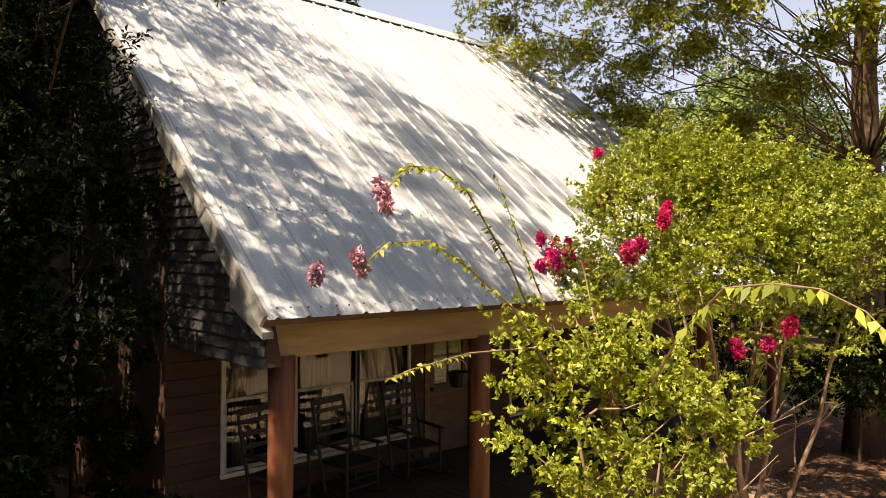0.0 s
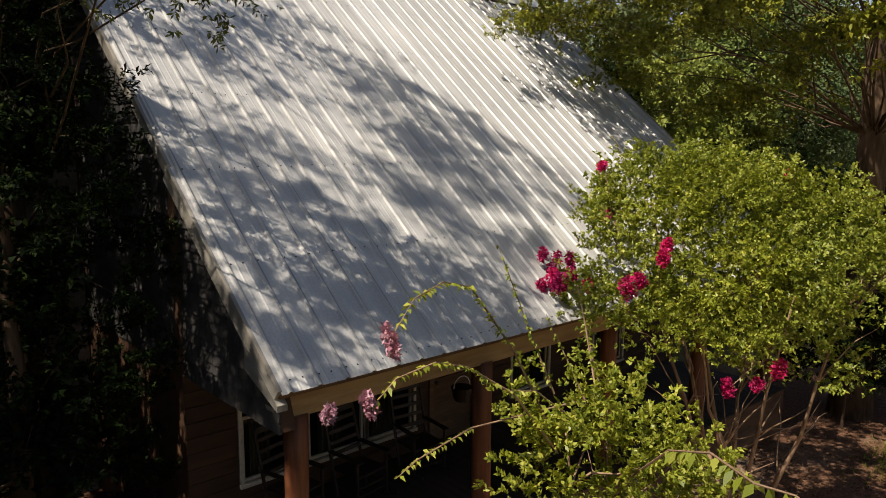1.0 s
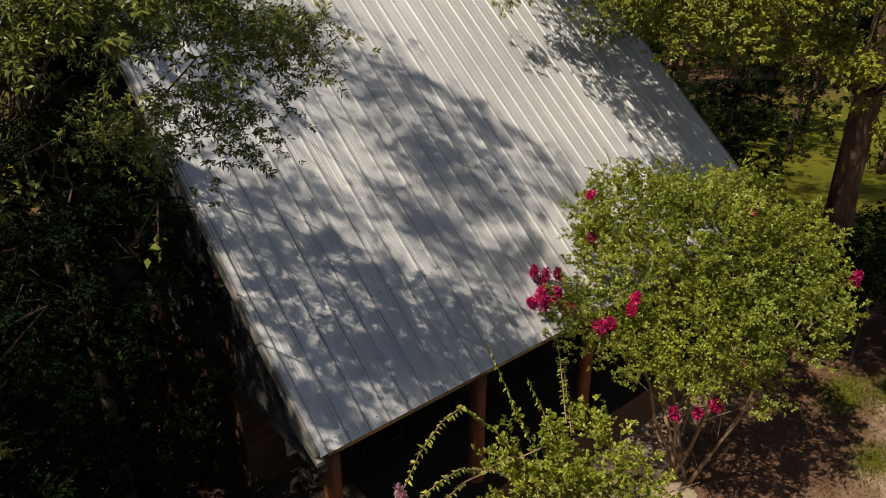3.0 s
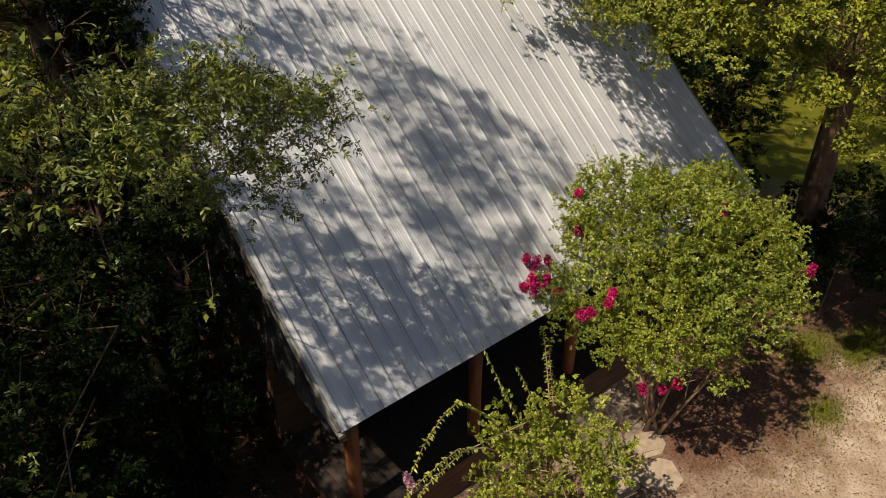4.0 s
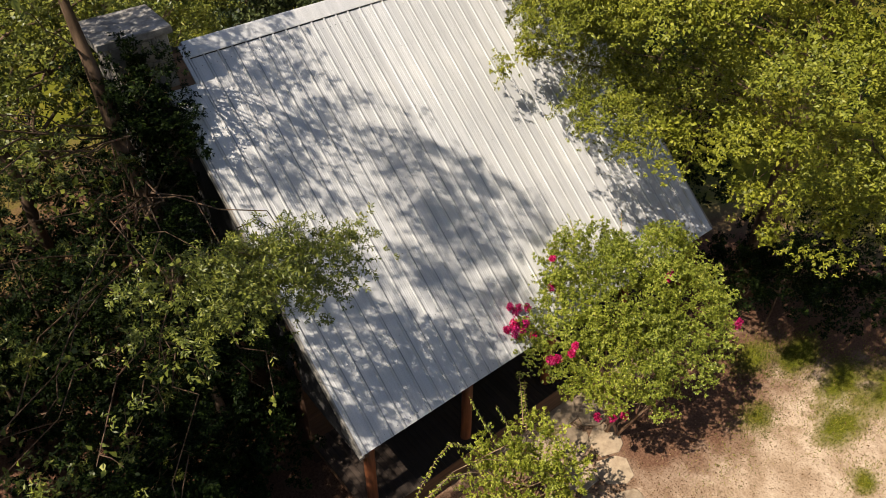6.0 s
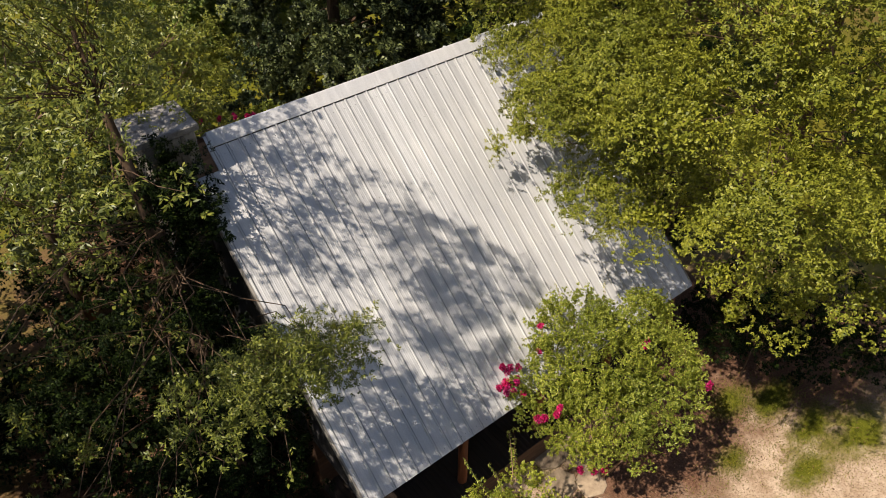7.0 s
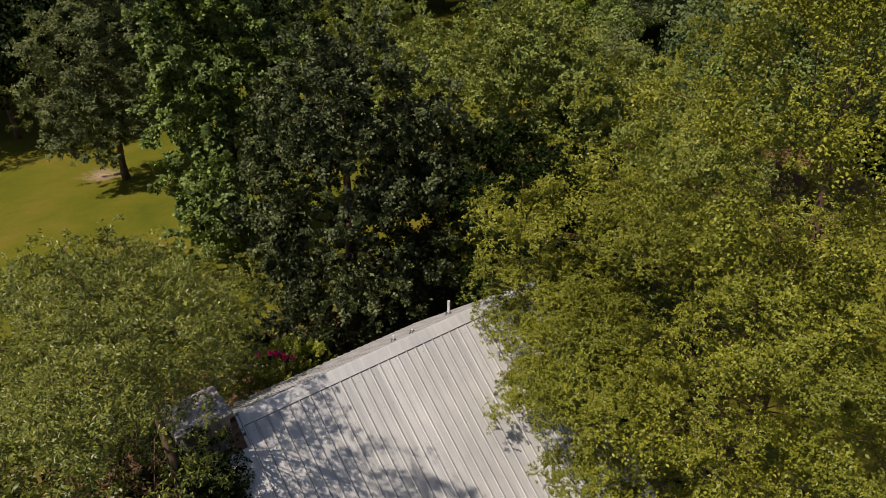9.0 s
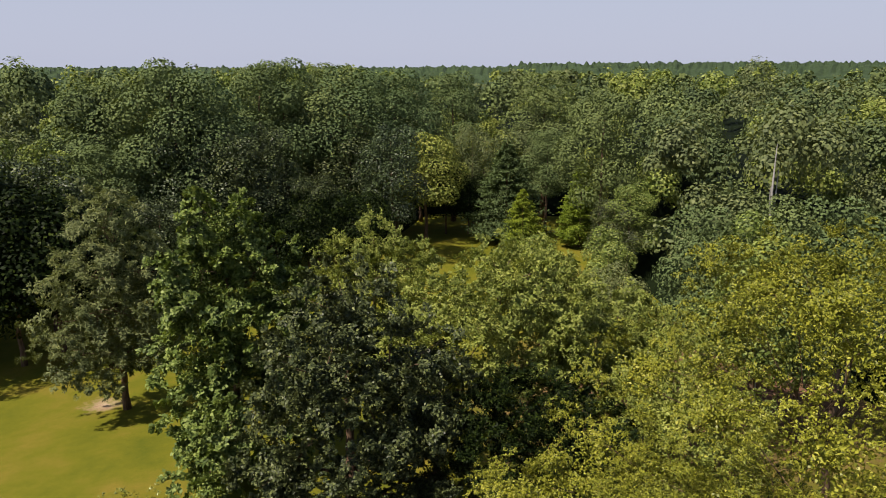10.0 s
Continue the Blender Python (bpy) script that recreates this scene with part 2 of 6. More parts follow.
# ground: sandy soil, mulch under the shrubs and grass, by noise and by place
def ground_material():
    m, n, l, b = mat("yard_ground")
    tc = n.new("ShaderNodeTexCoord")
    fine = noise_tex(n, l, 22.0, 8.0, 0.7)
    mid = noise_tex(n, l, 1.3, 6.0, 0.65)
    wide = noise_tex(n, l, 0.16, 8.0, 0.72)
    soil = ramp(n, [(0.3, (0.23, 0.15, 0.09)), (0.47, (0.36, 0.255, 0.17)), (0.64, (0.49, 0.37, 0.265))])
    l.new(mid.outputs[0], soil.inputs[0])
    sf = ramp(n, [(0.36, (0.42, 0.38, 0.34)), (0.47, (0.92, 0.91, 0.90)), (0.66, (1.18, 1.18, 1.18))])
    l.new(fine.outputs[0], sf.inputs[0])
    soil_c = mixrgb(n, l, 1.0, soil.outputs[0], sf.outputs[0], "MULTIPLY")
    grass = ramp(n, [(0.32, (0.076, 0.088, 0.008)), (0.5, (0.116, 0.114, 0.010)), (0.68, (0.165, 0.128, 0.02))])
    l.new(wide.outputs[0], grass.inputs[0])
    gf = ramp(n, [(0.3, (0.7, 0.75, 0.7)), (0.7, (1.2, 1.15, 1.1))])
    l.new(fine.outputs[0], gf.inputs[0])
    grass_c = mixrgb(n, l, 1.0, grass.outputs[0], gf.outputs[0], "MULTIPLY")

    # a soft-edged patch by distance from a spot, roughened by noise
    def spot(x, y, sx, sy, soft):
        mp = n.new("ShaderNodeMapping")
        mp.inputs["Location"].default_value = (-x / sx, -y / sy, 0)
        mp.inputs["Scale"].default_value = (1 / sx, 1 / sy, 0)
        l.new(tc.outputs["Object"], mp.inputs["Vector"])
        ln = n.new("ShaderNodeVectorMath")
        ln.operation = "LENGTH"
        l.new(mp.outputs[0], ln.inputs[0])
        ad = n.new("ShaderNodeMath")
        ad.operation = "MULTIPLY_ADD"
        l.new(mid.outputs[0], ad.inputs[0])
        ad.inputs[1].default_value = soft
        l.new(ln.outputs["Value"], ad.inputs[2])
        rp = ramp(n, [(0.0, (1, 1, 1)), (1.0, (0, 0, 0))])
        rp.color_ramp.elements[0].position = 0.62
        mm = n.new("ShaderNodeMath")
        mm.operation = "MULTIPLY"
        mm.inputs[1].default_value = 0.6
        l.new(ad.outputs[0], mm.inputs[0])
        l.new(mm.outputs[0], rp.inputs[0])
        return rp.outputs[0]

    yard = spot(7.0, -4.0, 11.0, 10.0, 0.9)
    sand2 = spot(7.2, 50.6, 2.5, 2.6, 2.0)
    back = spot(6.0, 14.5, 13.0, 6.0, 0.9)
    wood = spot(46.0, 24.0, 20.0, 15.0, 1.0)
    c = mixrgb(n, l, yard, grass_c, soil_c)
    c = mixrgb(n, l, sand2, c, soil_c)
    mulch = ramp(n, [(0.35, (0.07, 0.032, 0.018)), (0.7, (0.22, 0.12, 0.075))])
    l.new(fine.outputs[0], mulch.inputs[0])
    # mulch behind the house, spread wider to paint in shade there too
    c = mixrgb(n, l, back, c, mulch.outputs[0])
    c = mixrgb(n, l, wood, c, mulch.outputs[0])
    # mulch beds, also painting in the bush's shadow and the oak's shade
    for px, py, sx, sy in ((8.2, -1.9, 3.4, 1.7), (2.0, -1.5, 2.6, 1.6), (12.6, 0.2, 4.2, 2.6), (14.6, -2.6, 3.6, 2.2), (-3.0, 3.0, 6.0, 9.0)):
        c = mixrgb(n, l, spot(px, py, sx, sy, 0.8), c, mulch.outputs[0])
    for px, py, sx, sy in ((9.25, -3.28, 0.7, 0.5), (10.65, -4.65, 1.3, 0.6), (10.9, -2.1, 1.0, 0.5), (11.8, -2.8, 1.3, 0.6), (11.9, -4.0, 1.5, 0.7), (13.0, -5.0, 1.8, 0.9), (9.65, -5.8, 0.6, 0.4), (5.0, -0.7, 0.5, 0.7)):
        c = mixrgb(n, l, spot(px, py, sx, sy, 1.5), c, grass_c)
    l.new(c, b.inputs["Base Color"])
    b.inputs["Roughness"].default_value = 0.95
    b.inputs["Specular IOR Level"].default_value = 0.08
    bump(n, l, b, fine.outputs[0], 0.6, 0.03)
    return m


GROUND = ground_material()
# near-black colour that paints the shade in gaps under the far crowns
CANOPY_SHADE = surface("canopy_shade_black", (0.002, 0.004, 0.0015), (0.010, 0.016, 0.005), 0.5, 0.95, rand=0.0, big=0.05, bump_by=1.0)
HILL = surface("far_wooded_hill", (0.020, 0.036, 0.016), (0.065, 0.095, 0.04), 0.35, 0.95, rand=0.0, big=0.02, bump_by=1.0)


# ======================= building blocks =======================
def link_mesh(name, me, material, parent=None, label=""):
    ob = new(name, me)
    if material:
        me.materials.append(material)
    if parent:
        ob.parent = parent
    if label:
        ob["label"] = label
    return ob


def part(name, bm, material, parent=None, label="", smooth=False):
    me = bpy.data.meshes.new(name)
    bm.to_mesh(me)
    bm.free()
    if smooth:
        me.polygons.foreach_set("use_smooth", [True] * len(me.polygons))
    return link_mesh(name, me, material, parent, label)


def thing(name, at, label, category, group="", kind=""):
    ob = new(name)
    ob.location = at
    ob.empty_display_size = 0.2
    return tagged(ob, label, category, group, kind)


def box(bm, lo, hi, bevel=0.0, turn=None):
    lo, hi = Vector(lo), Vector(hi)
    m = Matrix.Translation((lo + hi) / 2) @ Matrix.Diagonal((*(hi - lo), 1))
    r = bmesh.ops.create_cube(bm, size=1.0, matrix=m)
    if turn is not None:
        bmesh.ops.transform(bm, matrix=turn, verts=r["verts"])
    if bevel:
        edges = {e for v in r["verts"] for e in v.link_edges}
        bmesh.ops.bevel(bm, geom=list(edges), offset=bevel, segments=1, affect="EDGES", profile=0.5)
    return bm


def boxes(*specs, bevel=0.0):
    bm = bmesh.new()
    for lo, hi in specs:
        box(bm, lo, hi, bevel)
    return bm


def tube(bm, pts, radii, seg=8, wobble=0.0, rng=None):
    """A tapered, capped round limb through pts."""
    pts = [Vector(p) for p in pts]
    rings, side = [], None
    for i, p in enumerate(pts):
        d = (pts[min(i + 1, len(pts) - 1)] - pts[max(i - 1, 0)]).normalized()
        if side is None:
            side = d.orthogonal().normalized()
        side = (side - d * side.dot(d)).normalized()
        up = d.cross(side)
        ring = []
        for k in range(seg):
            a = 2 * math.pi * k / seg
            r = radii[i] * (1 + (rng.uniform(-wobble, wobble) if wobble else 0))
            ring.append(bm.verts.new(p + (side * math.cos(a) + up * math.sin(a)) * r))
        rings.append(ring)
    for a, b in zip(rings, rings[1:]):
        for k in range(seg):
            bm.faces.new((a[k], a[(k + 1) % seg], b[(k + 1) % seg], b[k]))
    bm.faces.new(rings[0][::-1])
    bm.faces.new(rings[-1])
    return bm


def bend(a, b, lift, n=5, rng=None, jitter=0.0):
    """Points from a to b on a bow that rises by lift, with a little waywardness."""
    a, b = Vector(a), Vector(b)
    out = []
    for i in range(n + 1):
        s = i / n
        p = a.lerp(b, s) + Vector((0, 0, lift * 4 * s * (1 - s)))
        if rng and 0 < i < n:
            p += Vector([rng.uniform(-jitter, jitter) for _ in range(3)])
        out.append(p)
    return out


def quads_mesh(name, verts):
    """A mesh of loose quads from an array (n, 4, 3)."""
    n = len(verts)
    me = bpy.data.meshes.new(name)
    me.vertices.add(4 * n)
    me.vertices.foreach_set("co", verts.reshape(-1).astype(np.float32))
    me.loops.add(4 * n)
    me.loops.foreach_set("vertex_index", np.arange(4 * n, dtype=np.int32))
    me.polygons.add(n)
    me.polygons.foreach_set("loop_start", np.arange(0, 4 * n, 4, dtype=np.int32))
    me.polygons.foreach_set("loop_total", np.full(n, 4, dtype=np.int32))
    me.update(calc_edges=True)
    return me


def unit(v):
    return v / np.maximum(np.linalg.norm(v, axis=-1, keepdims=True), 1e-9)


def leaf_quads(base, axis, normal, length, width, rng, cup=0.18, belly=0.45, fold=0.25):
    """Leaves: each a folded kite from its base along its axis, widest at the belly."""
    n = len(base)
    side = unit(np.cross(axis, normal))
    up = np.cross(side, axis)
    L = (length * rng.uniform(0.65, 1.25, n))[:, None]
    W = (width * rng.uniform(0.75, 1.2, n))[:, None]
    mid = base + axis * L * belly
    tip = base + axis * L - up * L * cup
    lift = up * W * fold
    return np.stack([base, mid + side * W / 2 + lift, tip, mid - side * W / 2 + lift], 1)


def hollow(P, size, rng):
    """A smooth wayward field over places, below zero in the hollows between boughs."""
    g = np.zeros(len(P))
    for _ in range(5):
        k = unit(rng.normal(0, 1, 3)) * 2 * math.pi / size * rng.uniform(0.6, 1.5)
        g += np.sin(P @ k + rng.uniform(0, 6.28))
    return g / 5


def fans(lobes, total, rng, fan=0.9, width=0.3, knots=12, ring=7, leaf=0.085, ratio=0.46, droop=0.35, flat=0.5, gap=-0.1, gap_size=1.7,
         lower=-0.5, face=0.45, tuft=0.55, belly=0.62, rough=0.22, fold=0.25):
    """Leafy twigs on a crown's lobes: fans of side twigs, each knot of them a rosette of leaves, with hollows between the boughs."""
    A = np.array([l[:6] for l in lobes], float)
    dense = np.array([l[6] if len(l) > 6 else 1.0 for l in lobes])
    C, R = A[:, :3], A[:, 3:]
    mean = R.prod(1) ** (1 / 3)
    want = max(1, int(total / (knots * ring)))
    share = dense * mean ** 2
    n = np.maximum(6, (want * 3.2 * share / share.sum())).astype(int)
    own = np.repeat(np.arange(len(A)), n)
    d = unit(rng.normal(0, 1, (len(own), 3)) + np.array([0, 0, 0.25]))
    base = C[own] + d * R[own] * rng.uniform(0.62, 0.97, (len(own), 1))
    ok = (d[:, 2] > lower) & (hollow(base, gap_size, rng) + 0.4 * hollow(base, gap_size * 0.45, rng) + (dense[own] > 2.1) > gap)
    for j in range(len(A)):
        deep = (np.linalg.norm((base - C[j]) / R[j], axis=1) < 0.68) & (own != j)
        ok &= ~(deep & (rng.uniform(0, 1, len(own)) < 0.85))
    pick = np.flatnonzero(ok)
    pick = rng.permutation(pick)[:want]
    base, d = base[pick], d[pick]
    m = len(base)
    axis = d * np.array([1, 1, flat]) + rng.normal(0, 0.35, (m, 3))
    axis[:, 2] -= droop
    axis = unit(axis)
    up = unit(d * face + np.array([0, 0, 1 - face]) + rng.normal(0, 0.2, (m, 3)))
    side = unit(np.cross(axis, up))
    up = np.cross(side, axis)
    s = rng.uniform(0.1, 1.0, (m, knots))
    s[:, 0] = 1.0
    L = fan * rng.uniform(0.55, 1.35, (m, 1))
    across = rng.normal(0, 1, (m, knots)) * width * (1.1 - 0.7 * s)
    across[:, 0] = 0
    K = base[:, None] + axis[:, None] * (s * L)[:, :, None] + side[:, None] * (across * L)[:, :, None] + up[:, None] * rng.normal(0, 0.07, (m, knots, 1)) * L[:, :, None]
    K[:, :, 2] -= max(droop, 0) * 0.6 * s ** 2 * L
    twig = unit(axis[:, None] + side[:, None] * np.clip(across * 2.2, -1.2, 1.2)[:, :, None] + rng.normal(0, 0.2, (m, knots, 3)))
    e1 = unit(np.cross(twig, up[:, None]))
    e2 = np.cross(e1, twig)
    phi = 2 * math.pi * (np.arange(ring) + rng.uniform(0, 1, (m, knots, 1))) / ring + rng.normal(0, 0.25, (m, knots, ring))
    out = e1[:, :, None] * np.cos(phi)[..., None] + e2[:, :, None] * (0.55 * np.sin(phi))[..., None]
    ax = unit(twig[:, :, None] * tuft + out + rng.normal(0, 0.2, (m, knots, ring, 3)))
    nm = up[:, None, None] + twig[:, :, None] * 0.2 - out * 0.15 + rng.normal(0, rough, (m, knots, ring, 3))
    at = np.broadcast_to(K[:, :, None], ax.shape) - twig[:, :, None] * leaf * rng.uniform(0, 0.9, (m, knots, ring, 1))
    return leaf_quads(at.reshape(-1, 3), ax.reshape(-1, 3), nm.reshape(-1, 3), leaf, leaf * ratio, rng, 0.15, belly, fold)


def canopy(lobes, total, rng, leaf):
    """Foliage of trees far off: tufts lying on the rounded faces of the lobes, those buried in a neighbour left out."""
    A = np.array([l[:6] for l in lobes], float)
    C, R = A[:, :3], A[:, 3:]
    share = R.prod(1) ** (2 / 3)
    own = np.repeat(np.arange(len(A)), (1.7 * total * share / share.sum()).astype(int))
    d = unit(rng.normal(0, 1, (len(own), 3)) + np.array([0, 0, 0.2]))
    lump = 1 + 0.13 * hollow(d * R[own] + C[own], 1.5, rng)[:, None]
    P = C[own] + d * R[own] * lump * rng.uniform(0.8, 1.06, (len(own), 1))
    ok = d[:, 2] > -0.75
    for j in range(len(A)):
        ok &= ~((np.linalg.norm((P - C[j]) / R[j], axis=1) < 0.86) & (own != j))
    P, d = P[ok], d[ok]
    pick = rng.permutation(len(P))[:total]
    P, d = P[pick], d[pick]
    up = unit(d + np.array([0, 0, 0.3]) + rng.normal(0, 0.4, d.shape))
    axis = unit(np.cross(up, rng.normal(0, 1, d.shape)))
    return leaf_quads(P - axis * leaf * 0.5, axis, up, leaf, leaf * 0.8, rng, 0.1, 0.5, 0.1)


def core(lobes, amount, rng, leaf):
    """Shaded leaves deep inside a crown."""
    Q = []
    for cx, cy, cz, rx, ry, rz, *_ in lobes:
        size = (rx * ry * rz) ** (1 / 3)
        k = int(amount * 300 * max(size, 0.5))
        d = unit(rng.normal(0, 1, (k, 3)))
        at = np.array([cx, cy, cz - 0.2 * rz]) + d * np.array([rx, ry, rz]) * rng.uniform(0.05, 0.55, (k, 1))
        w = min(0.035 * size + 0.045, 0.9 * leaf)
        Q.append(leaf_quads(at, unit(rng.normal(0, 1, (k, 3))), unit(rng.normal(0, 0.5, (k, 3)) + np.array([0, 0, 1.0])), w * 1.5, w, rng))
    return np.concatenate(Q)


def tree(name, at, height, trunk_r, lobes, leaf_mat, bark, label, rng_seed, total=20000, lean=(0, 0), category="tree", group="", limbs=True, limb=0.26, inner=0.6, far=False, **leafing):
    """A tree: tapered trunk, limbs to its lobes, and a crown of leafy twigs. Lobes are given in the tree's own place."""
    rng = np.random.default_rng(rng_seed)
    rr = random.Random(rng_seed)
    t = thing(name, at, label, category, group)
    bm = bmesh.new()
    top = Vector((lean[0], lean[1], height * 0.85))
    n = 9
    axis = [Vector((lean[0] * (i / n) ** 1.3 + rr.uniform(-1, 1) * trunk_r * 0.35 * (i > 0), lean[1] * (i / n) ** 1.3 + rr.uniform(-1, 1) * trunk_r * 0.35 * (i > 0), top.z * i / n)) for i in range(n + 1)]
    axis[0].z = -0.25
    tube(bm, axis, [trunk_r * (1.35 if i == 0 else 1.0 - 0.9 * (i / n) ** 1.2) for i in range(n + 1)], 10, 0.08, rr)
    if limbs:
        for cx, cy, cz, rx, ry, rz, *_ in lobes:
            k = min(n - 1, max(3, int(n * (cz - 0.25 * math.hypot(cx - lean[0], cy - lean[1])) / max(top.z, 0.1))))
            a = axis[k]
            b = Vector((cx, cy, cz))
            ln = (b - a).length
            tube(bm, bend(a, b, 0.06 * ln, 5, rr, 0.05 * ln), [trunk_r * limb * (1 - 0.85 * i / 5) * (1 - 0.3 * k / n) + (0.012 if limb > 0.07 else 0.004) for i in range(6)], 6)
            for _ in range(5 if limb > 0.07 else 1):
                d = Vector((rr.uniform(-1, 1) * rx, rr.uniform(-1, 1) * ry, rr.uniform(-0.5, 0.9) * rz)) * 0.75
                tube(bm, bend(b.lerp(a, rr.uniform(0.0, 0.35)), b + d, 0.05, 3, rr, 0.1), [trunk_r * limb * 0.38 + 0.005, trunk_r * limb * 0.27 + 0.004, trunk_r * limb * 0.17 + 0.003, 0.003], 5)
    part("trunk", bm, bark, t, smooth=True)
    Q = [canopy(lobes, total, rng, **leafing) if far else fans(lobes, total, rng, **leafing)]
    if inner:
        Q.append(core(lobes, inner, rng, leafing.get("leaf", 0.085)))
    link_mesh("crown", quads_mesh("crown", np.concatenate(Q)), leaf_mat, t)
    return t


# ======================= ground =======================
def ground_z(x, y):
    r = math.hypot(x - 4.0, y - 2.0)
    s = min(max((r - 14.0) / 46.0, 0.0), 1.0)
    return -0.2 - 2.8 * s * s * (3 - 2 * s) + 0.03 * math.sin(x * 0.9) * math.sin(y * 0.7 + 1.0)


def make_ground():
    ticks = [0.0]
    step = 0.5
    while ticks[-1] < 4000:
        ticks.append(ticks[-1] + step)
        if ticks[-1] > 16:
            step *= 1.22
    ax = [-v for v in ticks[:0:-1]] + ticks
    verts = [(4 + x, 0 + y, ground_z(4 + x, y)) for y in ax for x in ax]
    w = len(ax)
    faces = [(j * w + i, j * w + i + 1, (j + 1) * w + i + 1, (j + 1) * w + i) for j in range(w - 1) for i in range(w - 1)]
    me = bpy.data.meshes.new("ground")
    me.from_pydata(verts, [], faces)
    me.polygons.foreach_set("use_smooth", [True] * len(me.polygons))
    tagged(link_mesh("ground", me, GROUND), "sandy yard with thin grass, mulch beds and lawn beyond", "ground", kind="structure")


make_ground()

# ======================= house =======================
LEN, RISE, EAVE = 10.63, 0.8164, 3.08       # eave length, roof rise per metre, eave height
RIDGE_Y = 6.62
RIDGE_Z = EAVE + RISE * RIDGE_Y
FLOOR_Z, WALL_Y = 0.68, 2.4
house = thing("house", (0, 0, 0), "timber house with a ribbed galvanised metal roof and front porch", "house")
SL = math.atan(RISE)
slope_turn = Matrix.Translation((0, 0, EAVE)) @ Matrix.Rotation(SL, 4, "X")      # own y runs up the slope
back_turn = Matrix.Translation((0, 2 * RIDGE_Y, EAVE)) @ Matrix.Rotation(math.pi, 4, "Z") @ Matrix.Rotation(SL, 4, "X")
SLOPE_LEN = RIDGE_Y / math.cos(SL)

roof = part("roof", boxes(((0.12, 0.06, -0.16), (LEN - 0.12, SLOPE_LEN - 0.12, -0.03))), TRIMWOOD, house, "metal roof on dark boards")
roof.matrix_basis = slope_turn
back_roof = part("back_roof", boxes(((-LEN + 0.12, 0.06, -0.16), (-0.12, SLOPE_LEN - 0.12, -0.03))), TRIMWOOD, house)
back_roof.matrix_basis = back_turn


def rib_profile(width, ribs):
    """Cross-section of a ribbed sheet: tall ribs with low ribs between them."""
    pts = [(0.0, 0.0)]
    pitch = width / ribs
    for i in range(ribs):
        x = (i + 0.28) * pitch
        pts += [(x - 0.026, 0.0), (x - 0.012, 0.025), (x + 0.012, 0.025), (x + 0.026, 0.0)]
        for q in (0.36, 0.66):
            c = x + q * pitch
            if c + 0.02 < width:
                pts += [(c - 0.014, 0.0), (c - 0.006, 0.003), (c + 0.006, 0.003), (c + 0.014, 0.0)]
    pts.append((width, 0.0))
    return pts


def sheet(width, ribs, y0, y1):
    bm = bmesh.new()
    prof = rib_profile(width, ribs)
    rows = []
    for y in (y0, y1):
        rows.append([bm.verts.new((x, y, z)) for x, z in prof])
    under = [[bm.verts.new((x, y, z - 0.004)) for x, z in prof] for y in (y0, y1)]
    for i in range(len(prof) - 1):
        bm.faces.new((rows[0][i], rows[0][i + 1], rows[1][i + 1], rows[1][i]))
        bm.faces.new((under[0][i + 1], under[0][i], under[1][i], under[1][i + 1]))
        bm.faces.new((under[0][i], under[0][i + 1], rows[0][i + 1], rows[0][i]))
    return bm


PITCH = LEN / 35
PANEL_W = PITCH * 3
NOTCH_Y = 5.97 / math.cos(SL)


def sheet_mesh(width, ribs, y0, y1):
    me = bpy.data.meshes.new("metal_panel")
    bm = sheet(width, ribs, y0, y1)
    bm.to_mesh(me)
    bm.free()
    me.materials.append(METAL)
    return me


def roof_sheets(parent, mirrored):
    full = sheet_mesh(PANEL_W, 3, -0.035, SLOPE_LEN - 0.02)
    last = sheet_mesh(PITCH * 2, 2, -0.035, SLOPE_LEN - 0.02)
    x0 = -LEN if mirrored else 0.0
    for i in range(12):
        me = full if i < 11 else last
        if i == 0 and not mirrored:
            me = sheet_mesh(PANEL_W, 3, -0.035, NOTCH_Y)
        ob = new("metal_panel", me)
        ob.parent = parent
        ob.location = (x0 + i * PANEL_W, 0, 0.001 * (i % 2))
    if not mirrored:
        ob = new("metal_panel", sheet_mesh(PITCH, 1, NOTCH_Y, SLOPE_LEN - 0.02))
        ob.parent = parent
        ob.location = (2 * PITCH, 0, 0.0)


roof_sheets(roof, False)
roof_sheets(back_roof, True)

# ridge cap: a bent sheet over both slopes
bm = bmesh.new()
capw, x0, x1 = 0.35, 0.70, LEN + 0.03
c, s = math.cos(SL), math.sin(SL)
prof = [(RIDGE_Y - capw * c, RIDGE_Z - capw * s + 0.050), (RIDGE_Y - capw * c + 0.01, RIDGE_Z - capw * s + 0.062), (RIDGE_Y - 0.03, RIDGE_Z + 0.040),
        (RIDGE_Y, RIDGE_Z + 0.058), (RIDGE_Y + 0.03, RIDGE_Z + 0.040), (RIDGE_Y + capw * c - 0.01, RIDGE_Z - capw * s + 0.062), (RIDGE_Y + capw * c, RIDGE_Z - capw * s + 0.050)]
ends = [[bm.verts.new((x, y, z)) for y, z in prof] + [bm.verts.new((x, y, z - 0.01)) for y, z in prof[::-1]] for x in (x0, x1)]
k = len(ends[0])
for i in range(k):
    bm.faces.new((ends[0][i], ends[1][i], ends[1][(i + 1) % k], ends[0][(i + 1) % k]))
bm.faces.new(ends[0])
bm.faces.new(ends[1][::-1])
part("ridge_cap", bm, CAP, house, "flat grey metal ridge cap")

# dark strip along the gap under the cap
part("closure_strip", boxes(((0.72, RIDGE_Y - capw * c + 0.012, RIDGE_Z - capw * s + 0.004), (LEN, RIDGE_Y - capw * c + 0.04, RIDGE_Z - capw * s + 0.036))), STRIP_DARK, house)

